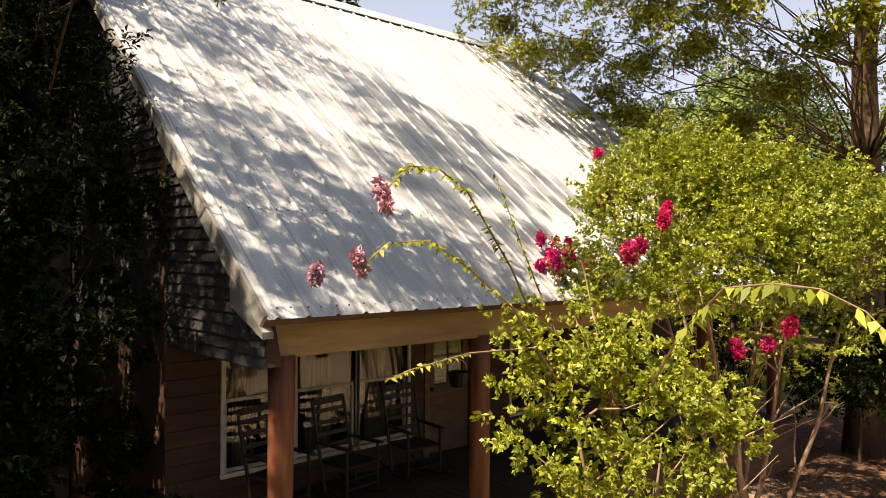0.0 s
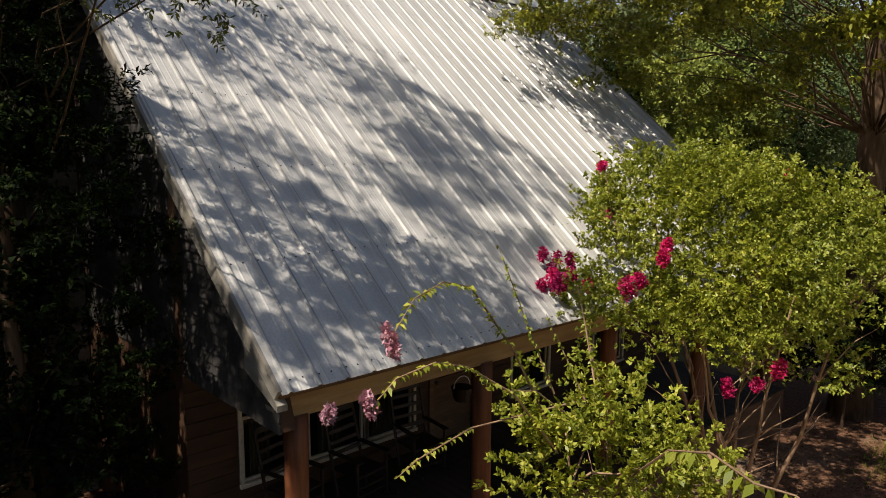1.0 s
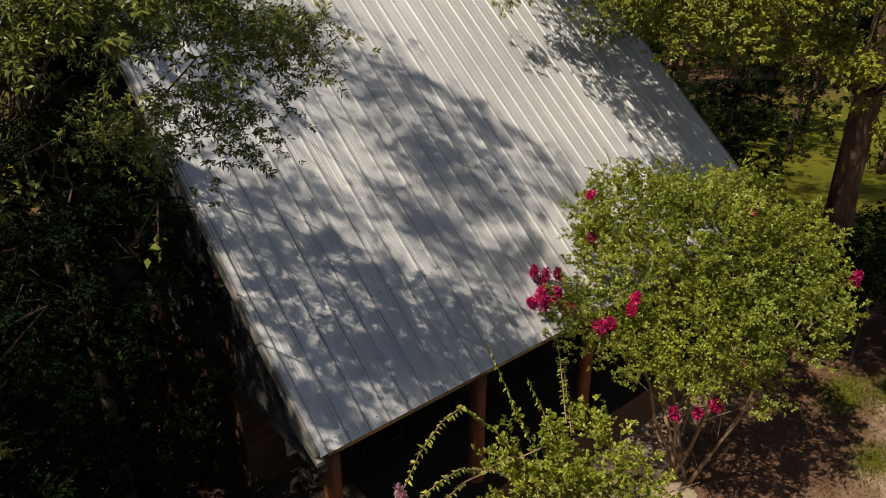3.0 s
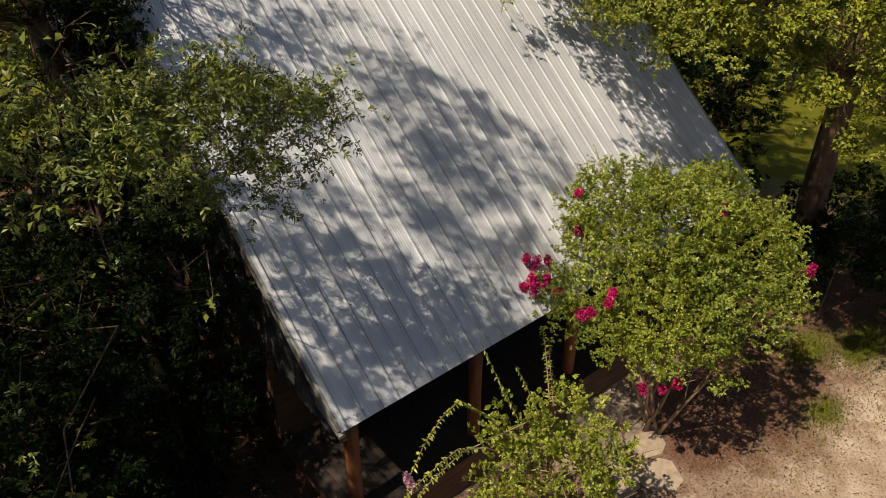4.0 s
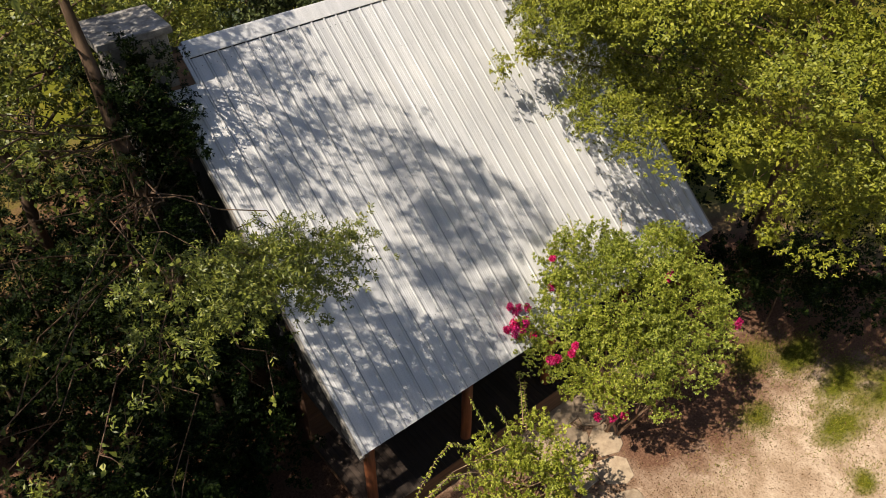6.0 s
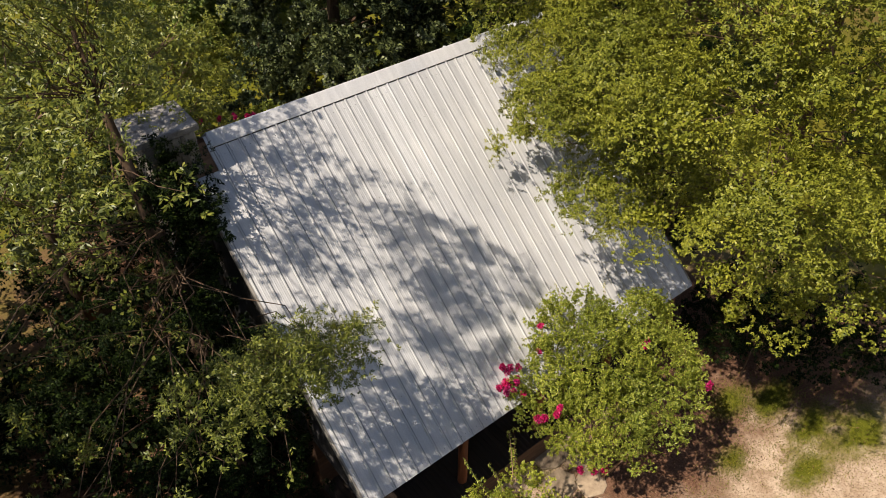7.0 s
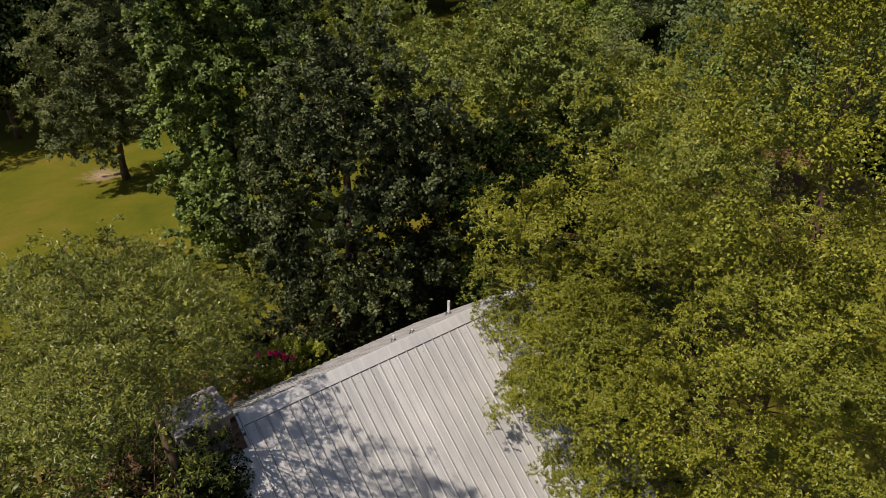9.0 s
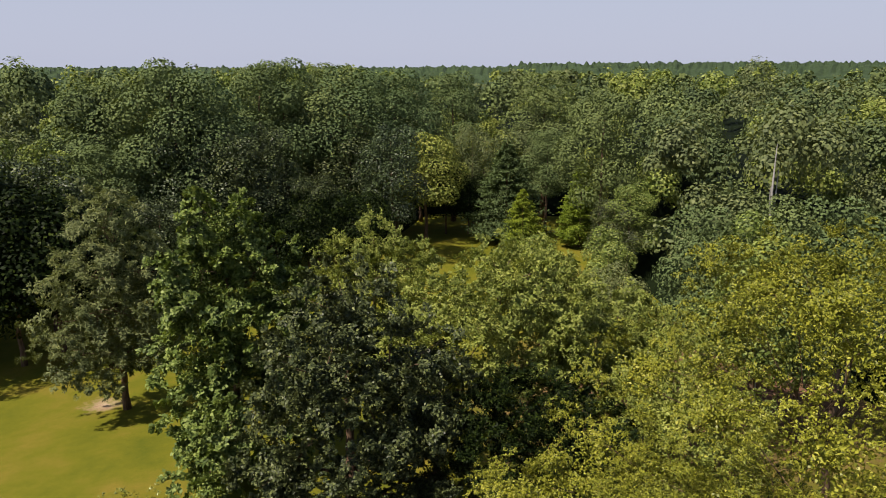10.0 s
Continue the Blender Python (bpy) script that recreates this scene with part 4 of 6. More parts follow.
OAK_R = (12.5, -0.5, -0.2)
tree("oak_tree", OAK_R, 19.5, 0.33,
     off(OAK_R, [
         # boughs hanging low over the eave and the yard
         (7.2, 1, 7.5, 1.1, 1.1, 0.5, 1.4), (7.5, -0.3, 7.4, 1.2, 1.1, 0.6, 1.5), (7.7, -1.3, 7.8, 1.2, 1.1, 0.6, 1.5), (7.6, -2.3, 8.1, 1.2, 1.1, 0.7, 1.5), (7.5, -2, 6.9, 1, 0.9, 0.5, 1.5), (7.6, -2.6, 6.2, 0.7, 0.6, 0.45, 1.5),
         (8.1, -3.4, 6.7, 1, 0.9, 0.5, 1.5), (7.4, -3.8, 8.3, 1.2, 1, 0.7, 1.5), (7.7, -4.6, 9.5, 1.4, 1.2, 0.9, 1.5), (8.8, -4.5, 7.4, 1.3, 1.1, 0.7, 1.5), (9, -3, 7.2, 1.3, 1.1, 0.7, 1.5), (8.8, -1.1, 7, 1.3, 1.1, 0.6, 1.5),
         (8.7, 0.9, 7.3, 1.3, 1.2, 0.6, 1.2), (9, 2.3, 7.2, 1.3, 1.2, 0.6, 1.2), (8.9, 3.6, 7.8, 1.4, 1.3, 0.8, 1.2), (10.4, -4.6, 7.2, 1.5, 1.3, 0.8, 1.5), (10.4, -2.2, 6.6, 1.4, 1.2, 0.6, 1.2),
         (7.2, 2.6, 8.8, 1.2, 1.1, 0.7, 2.2), (6.7, 1.6, 9.5, 1.1, 1.1, 0.7, 2.2), (8.3, 4.4, 9.2, 1.1, 1, 0.7, 2.2), (6.8, 0.6, 7.8, 1, 0.9, 0.5, 2.2), (6.7, -0.6, 7.9, 1, 0.9, 0.5, 1.5), (7.4, 3.7, 7.5, 0.9, 0.8, 0.4, 1.5), (8.9, 5.8, 8.8, 1.2, 1, 0.7, 1.2),
         # the near face
         (6.2, -1.2, 10.5, 1.5, 1.4, 1, 1.5), (6.2, -3, 10.3, 1.5, 1.4, 1, 1.5), (7.1, -4, 11.9, 1.5, 1.4, 1.1, 1.5), (8.3, 2.2, 10.4, 1.6, 1.5, 1.1, 2.2), (7.3, 0.4, 10.2, 1.6, 1.5, 1, 2.2), (8.2, -1.6, 11.9, 1.9, 1.8, 1.3, 1.5),
         (7.9, -2.8, 10, 1.7, 1.6, 1.1, 1.5), (8.4, -0.3, 9, 1.6, 1.5, 0.9, 1.5), (8.9, -5.2, 10.8, 1.7, 1.4, 1.2, 1.5), (9.2, 3.6, 10.4, 1.6, 1.6, 1.2, 2.2), (10.6, -5.2, 9.2, 1.8, 1.4, 1.2, 1.5),
         (8, -3.2, 13.2, 1.5, 1.4, 1, 2), (9.2, -1.6, 13.3, 1.5, 1.4, 1, 2), (10.5, -0.1, 13.1, 1.5, 1.4, 1, 1.8), (11.4, -2, 12, 1.8, 1.6, 1.2, 1.5), (10, -3.8, 11.6, 1.6, 1.5, 1.2, 1.5), (11.6, 1.2, 11.4, 1.8, 1.7, 1.3, 1.5), (10, -1.2, 10.4, 1.8, 1.7, 1.2, 1.5), (12.8, -1.4, 13.6, 2, 1.9, 1.5, 1.5),
         # the crown's height
         (10.4, 2.6, 12.4, 1.9, 1.8, 1.4, 2.2), (10.3, 4.2, 13.4, 1.8, 1.7, 1.5, 0.8), (9, -3, 14.6, 2.1, 2, 1.7, 0.8), (8.7, -0.6, 14.4, 2, 1.9, 1.6, 0.8), (9, -2, 16.5, 1.9, 1.8, 1.5, 0.8), (9.8, -2.6, 18.2, 1.9, 1.8, 1.3, 0.8),
         (10.4, 1, 15.6, 2.2, 2.1, 1.8, 0.8), (11.6, -0.4, 18.2, 2.4, 2.3, 1.7, 0.8), (12.8, 2.8, 15.4, 2.4, 2.2, 2, 0.6), (13.2, -3, 15.2, 2.6, 2.4, 2, 0.6), (11.2, -4.6, 13, 2.2, 1.8, 1.7, 0.8),
         (14.6, 0.2, 16.4, 2.6, 2.5, 2, 0.36), (15.4, -2.6, 12, 2.6, 2.4, 2, 0.3), (15.2, 2.4, 12, 2.6, 2.4, 2, 0.3), (12.8, 4.4, 10.8, 2.2, 2, 1.8, 0.36), (13, -5, 9.6, 2.2, 1.8, 1.5, 0.42),
         (11.9, 2.9, 8.2, 1.8, 1.7, 1, 0.56), (13.8, 1.4, 7.6, 1.8, 1.6, 0.9, 0.3), (14.6, -2.6, 8.2, 2, 1.8, 1, 0.3), (11, 4.4, 7.4, 1.5, 1.4, 0.8, 0.48),
         (11.0, 0.6, 18.4, 1.8, 1.8, 1.2, 1.2), (12.4, 1.8, 17.0, 1.8, 1.7, 1.4), (10.0, -1.4, 18.7, 1.6, 1.5, 1.0, 1.2), (13.4, 0.2, 18.6, 1.8, 1.8, 1.2), (11.4, 3.8, 15.4, 1.8, 1.7, 1.3),
         # low inner boughs before the trunk and over the house corner
         (11, 1.4, 6.3, 1.5, 1.4, 0.7, 0.72), (9.9, 3.2, 6.6, 1.3, 1.2, 0.6, 0.64), (12.6, 2.6, 6.2, 1.5, 1.4, 0.8, 0.48), (12.4, 4.8, 6, 1.5, 1.4, 0.9, 0.42), (10.2, 0.2, 6.6, 1.2, 1.1, 0.5, 0.64), (14.2, 2.6, 5.6, 1.5, 1.4, 0.8, 0.36),
         # boughs before the ridge
         (8.2, 5.2, 12.2, 1.3, 1.2, 0.8, 1.8), (8.1, 5.0, 11.0, 1.2, 1.1, 0.7, 1.8), (9.4, 5.8, 11.2, 1.4, 1.3, 0.9, 1.5), (8.8, 4.5, 12.4, 1.4, 1.3, 0.9, 1.5), (9.4, 3.8, 12.7, 1.5, 1.4, 0.9, 1.5), (8.2, 5.6, 9.8, 1.1, 1.0, 0.6, 1.5)], 0.88),
     LEAF_OAK, BARK, "tall spreading oak with yellow-green leaves overhanging the metal roof", 11, total=380000, fan=0.5, width=0.4, knots=13, leaf=0.068, ratio=0.4, droop=0.4, flat=0.3, gap=0.1, gap_size=1.45, rough=0.26, inner=2.2, limb=0.06)

OAK_L = (-1.05, 4.45, -0.2)
tree("oak_tree", OAK_L, 14.0, 0.33,
     thick_above(off(OAK_L, [
         # the topmost boughs, out towards the yard
         (-2.9, 0.7, 13.6, 1.1, 1.0, 0.5), (-3.6, -0.3, 12.9, 1.1, 1.0, 0.5), (-2.6, -0.9, 12.9, 0.9, 0.8, 0.4), (-1.8, 1.8, 13.3, 0.9, 0.9, 0.5), (-1.3, 3.6, 13.2, 0.9, 0.8, 0.45), (-1.1, 5.0, 12.6, 0.9, 0.9, 0.5), (-3.7, 1.7, 13.2, 1.3, 1.2, 0.7), (-5.2, 0.9, 12.8, 1.4, 1.3, 0.8, 0.4),
         (-4.4, 3.4, 12.2, 1.7, 1.6, 1.1, 0.4), (-5.9, 4.6, 11.8, 2.2, 2.2, 1.5, 0.4), (-4.0, 6.8, 11.2, 2.0, 2.0, 1.5), (-2.7, 5.3, 12.6, 1.4, 1.4, 0.9), (-3.6, 6.9, 12.4, 1.5, 1.4, 1.0),
         (-0.9, 3.0, 13.6, 0.8, 0.9, 0.4, 0.8), (-0.9, 4.2, 13.5, 0.8, 0.8, 0.4, 0.8), (-1.5, 5.5, 13.3, 0.9, 0.9, 0.45, 0.8), (-1.4, 6.3, 12.9, 0.8, 0.7, 0.4, 0.7), (-2.0, 2.5, 13.6, 0.9, 0.8, 0.4), (-2.6, 4.2, 13.4, 1.1, 1.0, 0.5),
         (-1.2, 6.8, 13.1, 1.1, 1.0, 0.5, 1.6), (-2.3, 7.2, 13.0, 1.2, 1.1, 0.6, 1.6), (-0.6, 7.7, 12.2, 0.9, 0.9, 0.5, 1.2), (-1.5, 2.2, 14.9, 0.9, 0.8, 0.4, 1.4), (-1.7, 3.1, 14.8, 0.9, 0.8, 0.4, 1.4), (-2.7, 1.6, 14.6, 0.8, 0.7, 0.4, 1.4), (-2.4, 3.0, 15.6, 0.8, 0.8, 0.5, 0.8),
         # the middle
         (-3.0, 3.0, 9.6, 1.0, 0.9, 0.5), (-2.5, 1.4, 9.6, 0.9, 0.8, 0.4), (-4.7, 1.8, 9.2, 1.3, 1.1, 0.7, 0.4), (-2.4, 0.0, 9.2, 0.7, 0.6, 0.3), (-7, 2.5, 10, 2.6, 2.6, 1.8, 0.28), (-6.8, 6.2, 10, 2.6, 2.6, 2, 0.28),
         (-2.0, 5.7, 10.2, 0.9, 0.9, 0.6), (-1.3, 4.8, 10.9, 0.7, 0.7, 0.4, 0.5), (-0.75, 4.5, 11.1, 0.5, 0.4, 0.2, 0.9), (-4.0, 5.2, 9.2, 1.5, 1.4, 1.0), (-6, -0.6, 10.4, 1.5, 1.3, 0.8, 0.4),
         # low sprays over the roof's edge and the dark ground beside it
         (-3.5, 0.4, 8.1, 0.8, 0.7, 0.35), (-2.7, 1.7, 8.0, 0.8, 0.7, 0.35), (-2.7, -0.5, 7.9, 0.6, 0.5, 0.28), (-3.8, -1.3, 8.0, 0.7, 0.6, 0.3), (-4.6, -0.5, 8.2, 1, 0.9, 0.4, 0.4), (-5.4, -1.6, 8.5, 1.2, 1.1, 0.5, 0.4),
         (-1.3, 0.1, 8.4, 0.8, 0.5, 0.25, 5.0), (-0.4, 0.5, 8.0, 0.75, 0.4, 0.22, 5.0), (0.2, 0.5, 7.65, 0.5, 0.3, 0.16, 5.0), (-2.1, 0.2, 8.3, 0.7, 0.5, 0.26, 3.0), (-2.2, 0.0, 7.0, 0.55, 0.45, 0.25, 0.7),
         (-1.5, -0.5, 6.5, 0.4, 0.35, 0.2, 0.7), (-3.1, 0.4, 6.5, 0.6, 0.5, 0.25, 0.7), (-0.2, 0.95, 6.9, 0.5, 0.4, 0.2, 2.2), (-0.7, 1.3, 7.1, 0.6, 0.5, 0.24, 2.4), (-1.9, 2.9, 7.6, 0.75, 0.65, 0.35, 0.4), (-2.2, 4.0, 7.6, 0.8, 0.8, 0.45, 0.4),
         (-2.7, 5.0, 7.3, 0.9, 0.9, 0.5, 0.4), (-2.0, 5.8, 7.6, 0.65, 0.7, 0.4, 0.4), (-3.4, 3.4, 8.0, 0.9, 0.9, 0.5, 0.4), (-4.6, 3.6, 7.4, 1.2, 1.1, 0.6, 0.4), (-4.9, 0.6, 6.4, 1, 0.9, 0.4, 0.24), (-3.3, -1.4, 5.8, 0.6, 0.6, 0.3, 0.5), (-3.4, 1.4, 4.6, 0.7, 0.7, 0.4, 0.6)])),
     LEAF_OAK_LEFT, BARK, "broad water oak with narrow leaves beside the stone chimney", 12, total=135000, inner=0.1, fan=0.55, leaf=0.072, ratio=0.29, droop=0.45, flat=0.35, gap=0.1, gap_size=1.5, lean=(-0.1, 1.65), limb=0.05)

OAK_B = (-2.6, 12.4, -0.3)
tree("oak_tree", OAK_B, 12.5, 0.2,
     off(OAK_B, [(-0.9, 12.0, 10.6, 1.9, 1.9, 1.3), (-1.6, 12.0, 9.0, 2.4, 2.4, 2.0), (0.6, 11.4, 8.3, 1.6, 1.6, 1.2), (-4.0, 11.2, 9.2, 2.4, 2.4, 2.0), (-0.2, 9.6, 8.6, 1.1, 1.1, 0.8), (2.6, 13.2, 5.4, 1.5, 1.5, 1.3), (-0.4, 11.4, 6.6, 1.9, 2.0, 1.8), (-2.4, 12.8, 6.4, 2.4, 2.4, 2.0), (-2.6, 9.8, 8.0, 1.9, 1.8, 1.7), (1.2, 12.4, 4.8, 1.7, 1.7, 1.5), (-5.0, 13.0, 6.0, 2.4, 2.4, 2.2), (-2.2, 7.9, 6.9, 1.3, 1.2, 0.9), (2.9, 14.4, 7.2, 1.7, 1.6, 1.1), (2.2, 16.0, 6.0, 1.7, 1.7, 1.3), (3.9, 16.4, 5.2, 1.5, 1.5, 1.2), (0.6, 15.2, 7.6, 1.8, 1.7, 1.2), (4.2, 18.6, 4.2, 1.6, 1.6, 1.6), (1.8, 18.2, 6.0, 1.8, 1.8, 1.6), (-0.6, 15.6, 5.6, 1.8, 1.8, 1.6)]),
     LEAF_OAK_LEFT, BARK, "yellow-green oak behind the stone chimney", 14, total=66000, fan=0.8, leaf=0.12, ratio=0.36, droop=0.35, flat=0.4)

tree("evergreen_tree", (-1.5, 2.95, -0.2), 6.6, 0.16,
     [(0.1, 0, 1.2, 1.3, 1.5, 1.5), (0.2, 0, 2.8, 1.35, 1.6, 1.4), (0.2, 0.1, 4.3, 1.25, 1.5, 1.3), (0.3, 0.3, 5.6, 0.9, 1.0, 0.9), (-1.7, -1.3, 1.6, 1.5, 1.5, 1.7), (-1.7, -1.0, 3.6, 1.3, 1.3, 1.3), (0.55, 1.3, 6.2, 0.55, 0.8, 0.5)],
     LEAF_CEDAR_SHADE, BARK, "dense dark evergreen crowding the shingled gable", 13, total=46000, inner=2.5, limb=0.08, fan=0.5, leaf=0.085, ratio=0.36, droop=0.12, flat=0.2, gap=-0.12, gap_size=0.9, face=0.2, rough=0.15, group="evergreens beside the gable")
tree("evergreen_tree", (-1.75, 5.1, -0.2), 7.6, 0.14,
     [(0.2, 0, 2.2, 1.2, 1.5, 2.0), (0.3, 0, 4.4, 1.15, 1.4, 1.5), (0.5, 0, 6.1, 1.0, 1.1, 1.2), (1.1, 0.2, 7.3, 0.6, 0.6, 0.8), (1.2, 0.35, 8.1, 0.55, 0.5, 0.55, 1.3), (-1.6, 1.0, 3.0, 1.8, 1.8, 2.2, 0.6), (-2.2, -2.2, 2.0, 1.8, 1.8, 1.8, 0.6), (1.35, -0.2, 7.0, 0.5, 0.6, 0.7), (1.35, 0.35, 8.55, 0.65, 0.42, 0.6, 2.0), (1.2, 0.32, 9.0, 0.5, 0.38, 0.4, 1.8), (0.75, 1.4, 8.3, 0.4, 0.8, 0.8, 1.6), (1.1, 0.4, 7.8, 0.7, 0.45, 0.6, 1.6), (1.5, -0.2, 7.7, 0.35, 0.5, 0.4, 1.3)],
     LEAF_CEDAR_SHADE, BARK, "dense dark evergreen below the stone chimney", 15, total=46000, inner=2.5, limb=0.08, fan=0.45, leaf=0.085, ratio=0.36, droop=0.12, flat=0.2, gap=-0.12, gap_size=0.9, face=0.2, rough=0.15, group="evergreens beside the gable")
# low near-black trees added to darken the ground and gaps beside the house
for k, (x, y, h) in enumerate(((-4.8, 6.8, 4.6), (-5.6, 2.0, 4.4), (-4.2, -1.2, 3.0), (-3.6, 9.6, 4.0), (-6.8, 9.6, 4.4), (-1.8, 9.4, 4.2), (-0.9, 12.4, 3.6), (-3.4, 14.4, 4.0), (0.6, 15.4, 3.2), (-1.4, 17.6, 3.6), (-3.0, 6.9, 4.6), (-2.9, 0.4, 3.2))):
    tree("evergreen_tree", (x, y, -0.25), h, 0.1, [(0, 0, h * 0.3, 1.6, 1.6, h * 0.28), (-1.2, 0.9, h * 0.35, 1.5, 1.5, h * 0.3), (1.0, -0.9, h * 0.35, 1.5, 1.5, h * 0.3), (0.2, 0.2, h * 0.72, 1.1, 1.1, h * 0.22)], LEAF_CEDAR_SHADE, BARK,
         "low near-black evergreen added as shade beside the house", 116 + k, total=7000, fan=0.5, leaf=0.1, ratio=0.4, droop=0.2, flat=0.6, gap_size=1.1, group="low evergreens beside the house")
# near-black trees added so the gaps past the oak read as shade
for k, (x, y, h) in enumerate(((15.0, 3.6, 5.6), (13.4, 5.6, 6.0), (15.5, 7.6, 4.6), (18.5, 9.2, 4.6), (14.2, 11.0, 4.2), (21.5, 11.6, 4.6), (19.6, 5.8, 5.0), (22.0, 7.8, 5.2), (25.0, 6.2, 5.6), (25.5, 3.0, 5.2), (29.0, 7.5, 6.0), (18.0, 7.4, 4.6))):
    tree("evergreen_tree", (x, y, -0.25), h, 0.12, [(0, 0, h * 0.25, 1.5, 1.5, h * 0.25), (0, 0, h * 0.55, 1.4, 1.4, h * 0.25), (0, 0, h * 0.82, 0.9, 0.9, h * 0.18)], LEAF_CEDAR_SHADE, BARK,
         "near-black evergreen added as shade beyond the oak", 16 + k, total=7000, fan=0.5, leaf=0.1, ratio=0.4, droop=0.2, flat=0.6, gap_size=1.1, group="evergreens beyond the house")
# unseen oak, placed left of the view to throw shade on gable and roof
tree("oak_tree", (-8.4, 3.6, -0.25), 15.0, 0.3,
     [(0, 0, 13.6, 2.0, 2.0, 1.2), (1.4, 2.0, 12.9, 1.9, 1.9, 1.1), (1.2, -2.2, 12.9, 1.8, 1.8, 1.1), (-1.6, 1.6, 12.2, 2.2, 2.1, 1.4), (-1.4, -1.8, 12.2, 2.2, 2.1, 1.4), (1.2, 4.6, 11.8, 1.9, 1.9, 1.2), (0.6, -4.6, 11.6, 1.9, 1.9, 1.2), (1.2, 0.2, 10.6, 1.8, 1.8, 1.1), (3.1, -3.4, 12.4, 1.0, 1.0, 0.5), (3.7, -2.0, 12.8, 1.0, 1.0, 0.5), (2.8, -0.8, 12.6, 1.1, 1.1, 0.6), (3.8, 0.2, 12.6, 1.0, 1.0, 0.5), (3.0, 1.6, 12.4, 1.1, 1.1, 0.6), (4.1, -3.2, 12.9, 0.9, 0.8, 0.4), (4.4, -1.0, 13.0, 0.9, 0.9, 0.4)], LEAF_OAK_LEFT, BARK,
     "broad unseen oak added to shade the gable and roof", 92, inner=0.2, total=17000, fan=0.7, leaf=0.14, ratio=0.42, droop=0.2, flat=0.6, gap=0.08, gap_size=1.2, limb=0.1)
# unseen row of trees, added to keep low sun off the side yard
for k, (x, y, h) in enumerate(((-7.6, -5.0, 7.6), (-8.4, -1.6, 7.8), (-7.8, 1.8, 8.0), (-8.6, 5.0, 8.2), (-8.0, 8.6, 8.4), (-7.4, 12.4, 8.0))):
    tree("evergreen_tree", (x, y, -0.25), h, 0.14, [(0, 0, h * 0.2, 2.0, 2.3, h * 0.22), (0, 0.3, h * 0.45, 1.9, 2.2, h * 0.22), (0, 0, h * 0.7, 1.5, 1.8, h * 0.2), (0, 0, h * 0.88, 0.9, 1.0, h * 0.12)], LEAF_CEDAR_SHADE, BARK,
         "tall unseen evergreen added to block low sun from the left", 216 + k, total=5000, inner=1.5, fan=0.7, leaf=0.2, ratio=0.5, droop=0.1, flat=0.5, gap=-0.4, group="evergreens hedging the side yard")
for k, (x, y, h) in enumerate(((6.6, 16.2, 2.4), (13.6, 15.8, 2.0), (5.6, 18.0, 3.0), (14.6, 19.4, 3.6), (8.6, 21.6, 3.4), (12.6, 22.4, 3.8), (10.4, 23.6, 3.2))):
    tree("shrub", (x, y, -0.3), h, 0.05, [(0, 0, h * 0.35, 1.3, 1.2, h * 0.33), (0.8, 0.4, h * 0.5, 1.1, 1.0, h * 0.3), (-0.8, -0.3, h * 0.55, 1.0, 1.0, h * 0.3), (0, 0.2, h * 0.8, 0.9, 0.9, h * 0.2)], LEAF_DARK, BARK,
         "dark leafy shrub behind the house", 316 + k, total=7000, inner=1.0, fan=0.5, leaf=0.13, ratio=0.5, droop=0.1, flat=0.6, gap_size=1.0, category="shrub", group="shrubs behind the house")
# unseen oak, its boughs set to dapple the lower roof with shade
tree("oak_tree", (-8.8, -0.2, -0.25), 13.0, 0.22,
     [(0.2, 0, 12.0, 2.1, 1.9, 0.8, 1.6), (-0.4, 1.9, 11.2, 2.0, 1.8, 0.9, 1.0), (0.3, -1.6, 11.0, 1.9, 1.5, 0.8, 0.9), (-1.2, -0.4, 9.6, 2.0, 1.8, 0.9, 1.0), (0.8, 0.6, 9.9, 1.6, 1.5, 0.7, 0.9), (2.0, 0.4, 12.3, 1.7, 1.25, 0.6, 1.7), (3.9, 1.7, 12.5, 1.2, 0.8, 0.5, 0.9), (2.3, 0.2, 9.9, 0.9, 0.8, 0.4, 1.5)], LEAF_OAK_LEFT, BARK,
     "tall unseen oak added to shade the lower roof", 91, inner=0.15, total=15000, fan=0.8, leaf=0.13, ratio=0.42, droop=0.3, flat=0.5, limb=0.03)
# more unseen oaks, added to cut sun and sky light from the left
for k, (x, y, h) in enumerate(((-12.4, -1.0, 12.5), (-11.0, 5.0, 13.0), (-13.0, -7.5, 11.0), (-12.5, -11.5, 13.0), (-16.0, -4.0, 14.5), (-8.5, -16.0, 12.5), (-16.5, 3.0, 14.0))):
    tree("oak_tree", (x, y, -0.25), h, 0.22, [(0, 0, h * 0.82, 2.2, 2.2, h * 0.15), (-1.4, 1.0, h * 0.62, 2.4, 2.4, h * 0.16), (1.2, -1.0, h * 0.6, 2.3, 2.4, h * 0.16), (0.6, 1.5, h * 0.42, 2.4, 2.3, h * 0.15), (-0.8, -1.4, h * 0.4, 2.4, 2.3, h * 0.15)], LEAF_OAK_LEFT, BARK,
         "unseen oak added to block light from the side and behind", 81 + k, inner=0.3, total=9000, fan=1.0, leaf=0.22, ratio=0.45, droop=0.2, flat=0.6)


